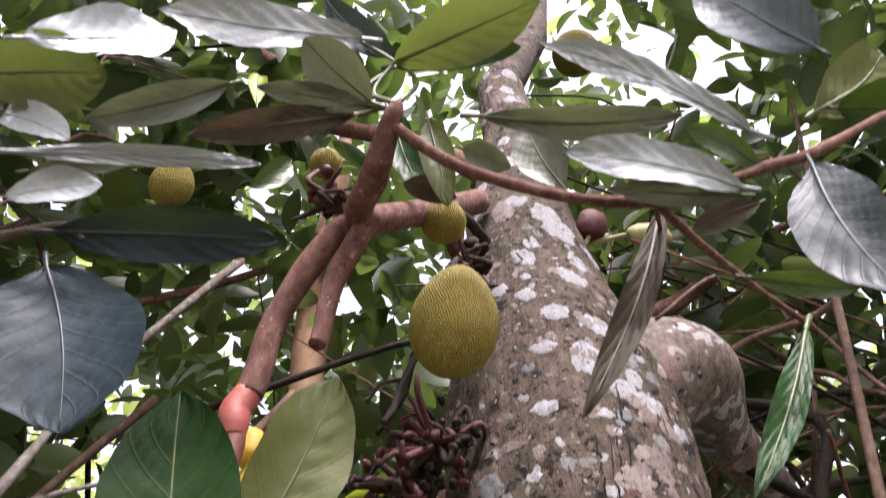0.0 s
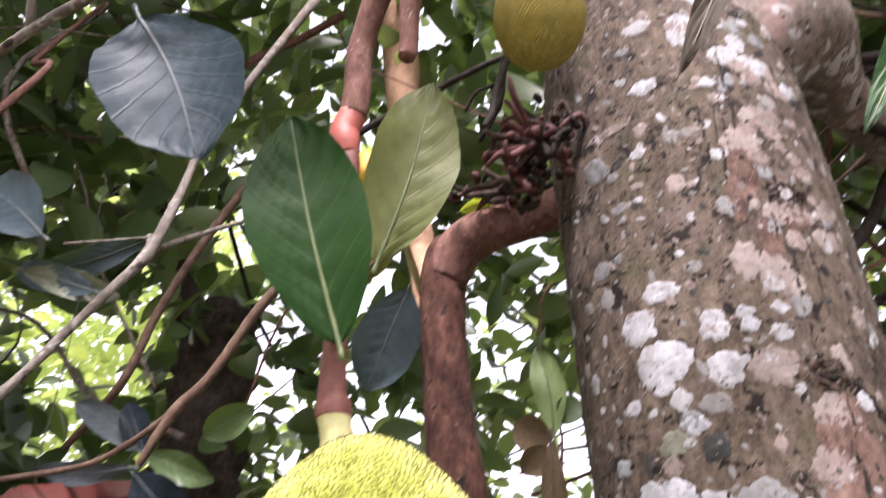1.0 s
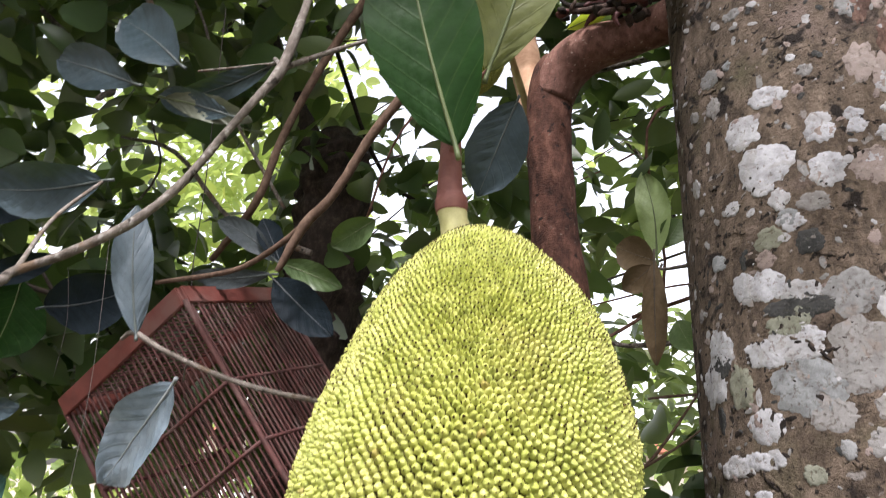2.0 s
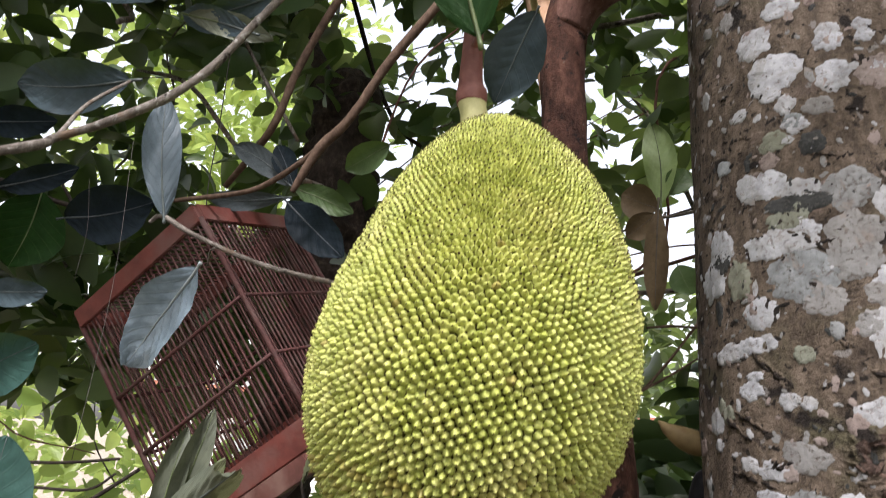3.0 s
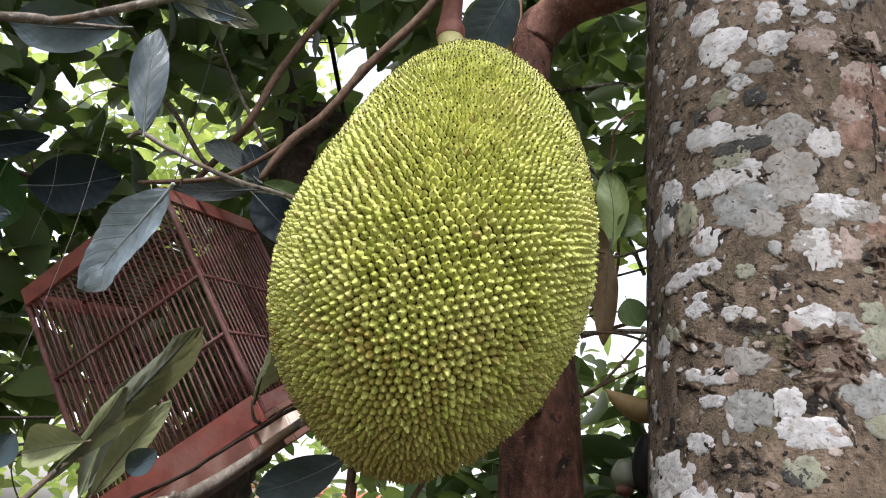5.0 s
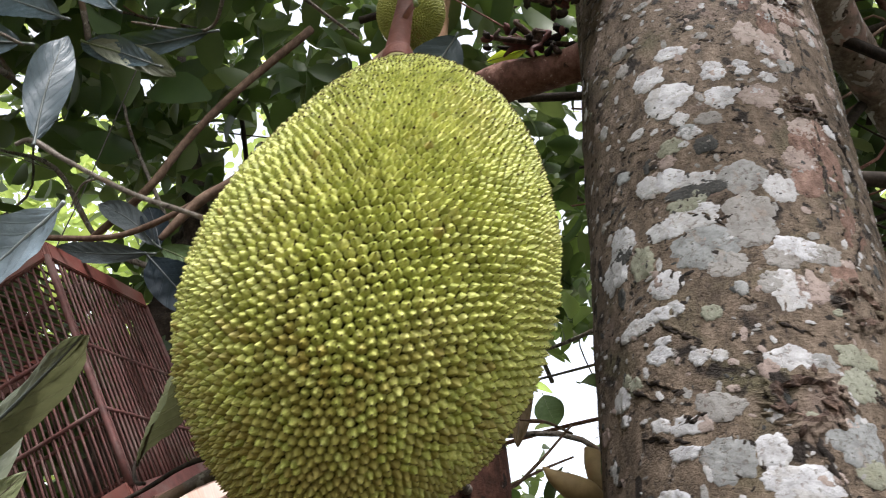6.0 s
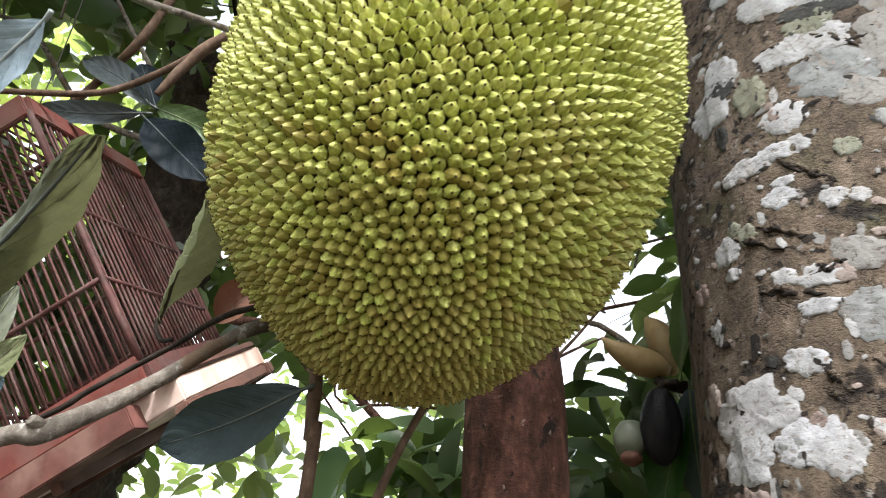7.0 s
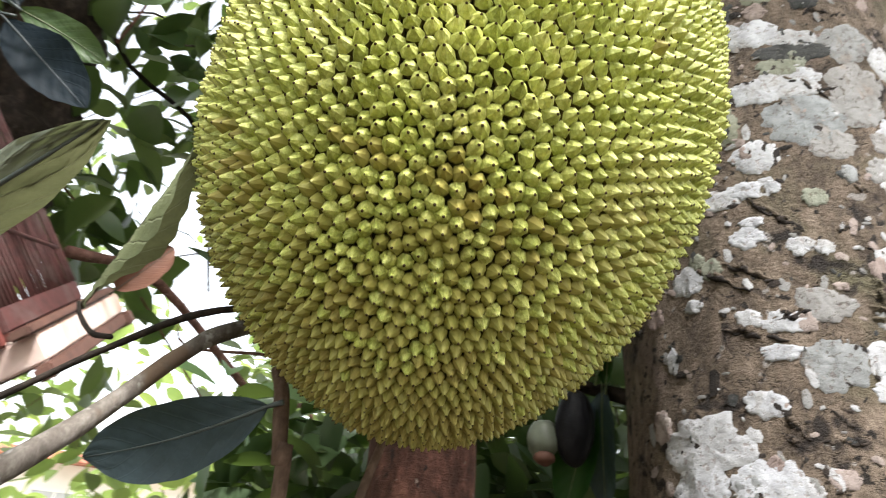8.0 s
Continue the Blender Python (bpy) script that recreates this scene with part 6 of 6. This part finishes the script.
for lo_, hi_ in (((-0.034, -0.010, 0.0005), (-0.0065, CW + 0.06, 0.013)), ((-0.034, 0.004, -0.056), (-0.012, CW + 0.06, -0.0365)), ((0.16, 0.004, -0.056), (0.18, CW + 0.06, -0.0365)), ((CD + 0.012, 0.004, -0.056), (CD + 0.034, CW + 0.06, -0.0365)),
                 ((-0.040, CW + 0.0605, -0.060), (CD + 0.034, CW + 0.0845, -0.0365))):
    cage_box("tray_runner", lo_, hi_, TRAY_EDGE, "dark brown tray runner", 0.003, RISE)
cage_box("tray_lip", (0.03, -0.022, -0.040), (CD + 0.034, 0.014, -0.004), TRAY_RED, "faded red-brown tray edge", 0.002)
hook = [cage.matrix_world @ Vector((0.12, CW * 0.5, CH - 0.01)), Vector((-0.98, 1.14, 1.86)), Vector((-0.97, 1.12, 2.05)), Vector((-0.90, 1.0, 2.4))]
wire = thing("hanging_wire", tuple(hook[-1]), "thin grey wire that holds up the cage", "wire")
wpart("wire", tube_bm([(*p_, 0.0012) for p_ in hook], 6, 6, 0.0), THREAD, wire)
for a_, b_ in (((-0.83, 0.74, 1.80), (-0.70, 0.62, 1.33)), ((-1.02, 0.86, 1.79), (-1.0, 0.86, 1.60))):
    th = thing("spider_thread", a_, "thin dangling plant fibre", "fibre")
    wpart("fibre", tube_bm([(*a_, 0.00025), (*(Vector(a_).lerp(Vector(b_), 0.5) + Vector((0.012, 0, 0))), 0.00025), (*b_, 0.00025)], 5, 6, 0.0), THREAD, th)


# ---- whitewashed house across the yard ----
house = thing("house", (-4.0, 14.2, 0.0), "low whitewashed house with a red tiled eave across the yard", "house")


def house_box(name, lo, hi, mat, label=""):
    size, mid = [b - a for a, b in zip(lo, hi)], [(a + b) / 2 for a, b in zip(lo, hi)]
    return wpart(name, box_bm(*size, 0.01, mid), mat, house, label, smooth=False)


WHITEWASH = plain_mat("whitewash", (0.70, 0.69, 0.66), (0.82, 0.81, 0.79), 2.0, 0.9, 0.004)
ROOF_TILE = plain_mat("red_roof_tile", (0.30, 0.11, 0.07), (0.42, 0.17, 0.11), 6.0, 0.8, 0.01)
GLASS_DARK = plain_mat("dim_window_glass", (0.30, 0.32, 0.33), (0.42, 0.44, 0.45), 3.0, 0.15, 0.0)
house_box("wall", (-11.0, 14.0, -0.1), (4.0, 14.3, 2.25), WHITEWASH)
house_box("roof", (-11.3, 13.4, 2.254), (4.3, 17.0, 2.40), ROOF_TILE, "red tiled eave")
for x_ in (-9.0, -6.6, -4.2, -1.8, 0.6):
    w_ = house_box("window", (x_, 13.96, 0.95), (x_ + 1.2, 13.998, 1.85), WHITEWASH)
    for k in range(3):
        part("pane", box_bm(0.34, 0.02, 0.78, 0.004, (x_ + 0.22 + 0.38 * k, 13.945, 1.4)), GLASS_DARK, w_, "", False)


# ---- foliage further off ----
def leaf_card(nv=5, droop=0.18, fold=0.22):
    """Small bent blade: two halves folded along the midrib."""
    vs, fs = [], []
    for j in range(nv + 1):
        v = j / nv
        hw = 0.5 * leaf_width(min(0.985, max(0.02, v)))
        z = -droop * v * v
        vs += [(-hw, v, z + fold * hw), (0, v, z), (hw, v, z + fold * hw)]
    for j in range(nv):
        a = j * 3
        fs += [(a, a + 1, a + 4, a + 3), (a + 1, a + 2, a + 5, a + 4)]
    return np.array(vs, float), fs


CARDS = [leaf_card(5, 0.10, 0.15), leaf_card(5, 0.25, 0.30), leaf_card(5, 0.40, 0.10)]


def leaf_mass(name, centres, n_leaf, spread, size, mat, label, seed, up=0.55, kind="stuff", category="foliage"):
    """Sprays of leaves round given centres: each spray is a little whorl on its own axis."""
    rg = np.random.default_rng(seed)
    vs, fs, off = [], [], 0
    for c in centres:
        c = np.array(c)
        sc = size * rg.uniform(0.75, 1.3)
        tilt = rg.normal(0, 0.35, 2)
        for k in range(n_leaf):
            o = c + rg.normal(0, 1, 3) * np.array(spread)
            az, dip = rg.uniform(0, 2 * np.pi), rg.normal(-0.25, 0.45)
            y = np.array([np.cos(az) * np.cos(dip), np.sin(az) * np.cos(dip), np.sin(dip)])
            zz = np.array([tilt[0], tilt[1], up]) + rg.normal(0, 0.38, 3)
            zz -= y * (zz @ y)
            zz /= np.linalg.norm(zz) + 1e-9
            x = np.cross(y, zz)
            s = sc * rg.uniform(0.7, 1.25)
            wd = s * rg.uniform(0.42, 0.58)
            tpl, fcs = CARDS[rg.integers(3)]
            p = tpl[:, :1] * x * wd + tpl[:, 1:2] * y * s + tpl[:, 2:] * zz * s + o
            vs.append(p)
            fs += [tuple(q + off for q in fc) for fc in fcs]
            off += len(p)
    me = bpy.data.meshes.new(name)
    me.from_pydata(np.concatenate(vs).tolist(), [], fs)
    me.materials.append(mat)
    me.polygons.foreach_set("use_smooth", [True] * len(me.polygons))
    return tagged(new(name, me), label, category, kind=kind)


def shell(n, az, el, dist, seed, eye=(-0.1, 0.1, 1.4), power=1.0):
    """Places scattered over a stretch of directions (azimuth clockwise from +y) and distances."""
    rg = np.random.default_rng(seed)
    a = np.radians(rg.uniform(*az, n))
    e = np.arcsin(rg.uniform(np.sin(np.radians(el[0])), np.sin(np.radians(el[1])), n))
    d = dist[0] + (dist[1] - dist[0]) * rg.uniform(0, 1, n) ** power
    return np.stack([eye[0] + d * np.cos(e) * np.sin(a), eye[1] + d * np.cos(e) * np.cos(a), eye[2] + d * np.sin(e)], 1)


def clear(p):
    """Leave room round the cage, the fruit, the trunk and the camera's way."""
    q = p - np.array([-0.9, 1.15, 1.6])
    ok = (np.linalg.norm(q, axis=1) > 0.55) & (np.hypot(p[:, 0] - 0.14, p[:, 1] - 0.72) > 0.42) & (p[:, 2] > 0.25)
    return p[ok]


def opened(p, az, el, wide):
    """Cut a made-up hole in the crown that lets key light in from the sky."""
    q = p - np.array([-0.1, 0.3, 1.5])
    d = np.array([math.sin(radians(az)) * math.cos(radians(el)), math.cos(radians(az)) * math.cos(radians(el)), math.sin(radians(el))])
    return p[(q @ d) / np.linalg.norm(q, axis=1) < math.cos(radians(wide))]


def airy(p, low=0.9):
    """Gaps where the sky breaks through the crowns, and a thin band of leaves over the open yard."""
    q = clear(p) - np.array([-0.17, 0.1, 1.25])
    az = np.degrees(np.arctan2(q[:, 0], q[:, 1]))
    el = np.degrees(np.arcsin(q[:, 2] / np.linalg.norm(q, axis=1)))
    keep_ = np.ones(len(q), bool)
    for a0, e0, half in ((-11, 37, 3.5), (-14, 34, 2), (-28, 37.5, 3), (6.5, 20.5, 7), (-23, 27, 2.5), (-13, 22, 5), (-9, 16, 5), (-47, 20, 3), (-33, 30, 2.6), (-39.5, 28.5, 3.2), (-36, 21, 2.0), (-50, 30, 1.6), (-55, 14, 3), (-43, 12, 2.5), (14, 47, 4), (-8, 55, 3), (4, 25, 4.5), (-25.3, 38, 3.4), (-19.2, 35, 2.4), (-36, 25, 3.4), (45.5, 65, 4.5), (-47.5, 2.5, 3.2), (-44, 0.5, 2.5), (-52, 23, 1.8), (-49, 16, 3.6), (30, 31.5, 3.4), (35, 35, 2.6), (26, 35.5, 2.2), (40, 40, 2.0), (-19.5, 28, 3.2), (-48, 30, 1.4)):
        keep_ &= np.hypot((az - a0) * np.cos(np.radians(e0)), el - e0) > half
    band = (az > -26) & (az < 5) & (el < 15)
    keep_ &= ~band | (np.random.default_rng(4).uniform(0, 1, len(q)) > low)
    return q[keep_] + np.array([-0.17, 0.1, 1.25])


# Each mass takes the leaf copy whose colour holds its shade or sun.
leaf_mass("shaded_foliage", airy(shell(760, (-75, 70), (5, 42), (1.75, 4.2), 11)), 9, (0.09, 0.09, 0.07), 0.125, FAR_DARK, "jackfruit leaves coloured dark green as in shade, hanging behind", 1)
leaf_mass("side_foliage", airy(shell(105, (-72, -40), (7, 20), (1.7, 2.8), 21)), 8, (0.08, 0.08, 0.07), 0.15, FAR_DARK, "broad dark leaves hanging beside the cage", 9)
# The unseen part behind the camera is added to dim; two holes admit light.
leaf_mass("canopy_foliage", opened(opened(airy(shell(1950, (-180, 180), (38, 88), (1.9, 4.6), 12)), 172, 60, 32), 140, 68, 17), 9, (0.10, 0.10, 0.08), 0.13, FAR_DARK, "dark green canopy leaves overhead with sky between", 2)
leaf_mass("deep_canopy", airy(shell(180, (14, 62), (30, 62), (2.4, 3.9), 51)), 9, (0.10, 0.10, 0.08), 0.12, FAR_DEEP, "canopy leaves coloured as in deep shade over the side limb", 18)
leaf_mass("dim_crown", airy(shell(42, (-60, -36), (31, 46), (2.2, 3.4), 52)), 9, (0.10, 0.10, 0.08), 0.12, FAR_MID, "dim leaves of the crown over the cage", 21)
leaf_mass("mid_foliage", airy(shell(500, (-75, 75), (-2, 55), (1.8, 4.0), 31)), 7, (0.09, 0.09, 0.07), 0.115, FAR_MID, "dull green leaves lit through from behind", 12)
_rg = np.random.default_rng(40)
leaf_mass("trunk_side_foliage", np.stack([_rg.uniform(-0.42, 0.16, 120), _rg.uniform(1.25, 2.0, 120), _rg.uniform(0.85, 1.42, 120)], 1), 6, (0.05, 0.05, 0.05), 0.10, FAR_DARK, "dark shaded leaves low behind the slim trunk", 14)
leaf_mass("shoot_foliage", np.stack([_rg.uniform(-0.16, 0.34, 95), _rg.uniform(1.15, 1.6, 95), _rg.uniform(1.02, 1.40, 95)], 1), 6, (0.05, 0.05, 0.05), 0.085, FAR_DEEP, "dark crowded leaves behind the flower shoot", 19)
# Deep dark leaves added to make the black shade beside the trunk.
leaf_mass("trunk_edge_foliage", np.stack([_rg.uniform(0.12, 0.42, 46), _rg.uniform(1.2, 1.6, 46), _rg.uniform(1.1, 1.6, 46)], 1), 6, (0.05, 0.05, 0.05), 0.085, FAR_DEEP, "dark leaves added for the black shade close behind the trunk", 23)
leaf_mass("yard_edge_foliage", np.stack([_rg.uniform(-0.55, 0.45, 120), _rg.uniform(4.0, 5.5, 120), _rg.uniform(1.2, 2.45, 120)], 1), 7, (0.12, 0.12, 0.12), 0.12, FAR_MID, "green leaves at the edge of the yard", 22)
leaf_mass("glade_foliage", np.concatenate([shell(200, (-62, -27), (10, 46), (6.0, 8.5), 61), shell(270, (-47, -29), (13, 34), (5.5, 8.0), 62), shell(75, (20, 46), (24, 43), (5.0, 8.0), 64), shell(110, (-56, -36), (-7, 6), (5.0, 8.0), 63)]), 8, (0.18, 0.18, 0.16), 0.13, FAR_GLADE, "yellow-green leaves coloured as in full sun beyond the crown", 20)
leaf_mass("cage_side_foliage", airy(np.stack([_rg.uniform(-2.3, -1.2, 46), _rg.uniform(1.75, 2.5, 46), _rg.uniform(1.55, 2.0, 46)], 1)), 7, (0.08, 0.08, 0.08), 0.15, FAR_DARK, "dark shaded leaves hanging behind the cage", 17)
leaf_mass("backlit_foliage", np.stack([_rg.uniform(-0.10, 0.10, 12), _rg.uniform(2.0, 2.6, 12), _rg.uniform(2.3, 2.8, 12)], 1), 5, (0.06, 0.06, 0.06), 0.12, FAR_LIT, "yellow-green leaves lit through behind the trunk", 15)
leaf_mass("sunlit_foliage", airy(shell(480, (-85, 80), (-4, 24), (4.8, 9.0), 13), 0.25), 8, (0.22, 0.22, 0.18), 0.15, FAR_LIT, "bright leaves coloured as in sun beyond the shade", 3)
leaf_mass("low_foliage", shell(330, (-75, 60), (-20, 4), (2.6, 6.0), 16), 9, (0.16, 0.16, 0.14), 0.12, FAR_LIT, "low shrubs coloured as in sun beyond the tree", 6)
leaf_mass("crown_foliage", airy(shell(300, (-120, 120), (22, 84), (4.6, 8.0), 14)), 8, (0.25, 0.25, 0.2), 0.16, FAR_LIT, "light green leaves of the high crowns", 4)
# Bushes behind the camera, never in view, added to block low fill light.
leaf_mass("yard_foliage", shell(760, (95, 265), (-10, 30), (3.6, 6.5), 15), 9, (0.22, 0.22, 0.2), 0.15, FAR_DARK, "unseen dark green bushes added behind the camera to cut fill light", 5)

# bare limbs among the far leaves
rg = random.Random(77)
for i in range(170):
    a_, e_, d_ = radians(rg.uniform(-62, 58)), radians(rg.uniform(0, 62)), rg.uniform(1.5, 3.2)
    if i >= 120:      # the tangle over the side limb
        a_, e_, d_ = radians(rg.uniform(20, 55)), radians(rg.uniform(26, 58)), rg.uniform(1.3, 2.2)
    o_ = Vector((-0.1 + d_ * math.cos(e_) * math.sin(a_), 0.1 + d_ * math.cos(e_) * math.cos(a_), 1.4 + d_ * math.sin(e_)))
    if (o_ - Vector((-0.9, 1.15, 1.6))).length < 0.7:
        continue
    dr = Vector((rg.uniform(-1, 1), rg.uniform(-0.3, 0.6), rg.uniform(-0.5, 0.9))).normalized()
    ln, r_ = rg.uniform(0.5, 1.3), rg.choice((0.002, 0.003, 0.003, 0.004, 0.005, 0.008, 0.012))
    k_ = Vector((rg.uniform(-1, 1), rg.uniform(-1, 1), rg.uniform(-1, 1))) * 0.12
    lb = thing("bare_limb", tuple(o_ - dr * ln * 0.5), "thin bare brown limb among the leaves", "limb", "limbs among the foliage")
    wpart("limb", tube_bm([(*(o_ - dr * ln * 0.5), r_), (*(o_ - dr * ln * 0.15 + k_), r_ * 0.9), (*(o_ + dr * ln * 0.2), r_ * 0.8), (*(o_ + dr * ln * 0.5 + k_), r_ * 0.5)], 7, 5, 0.1), rg.choice((BARK_RED, TWIG, TWIG_DARK, TWIG) if i < 120 else (BARK_BROWN, TWIG_DARK, BARK_RED)), lb)
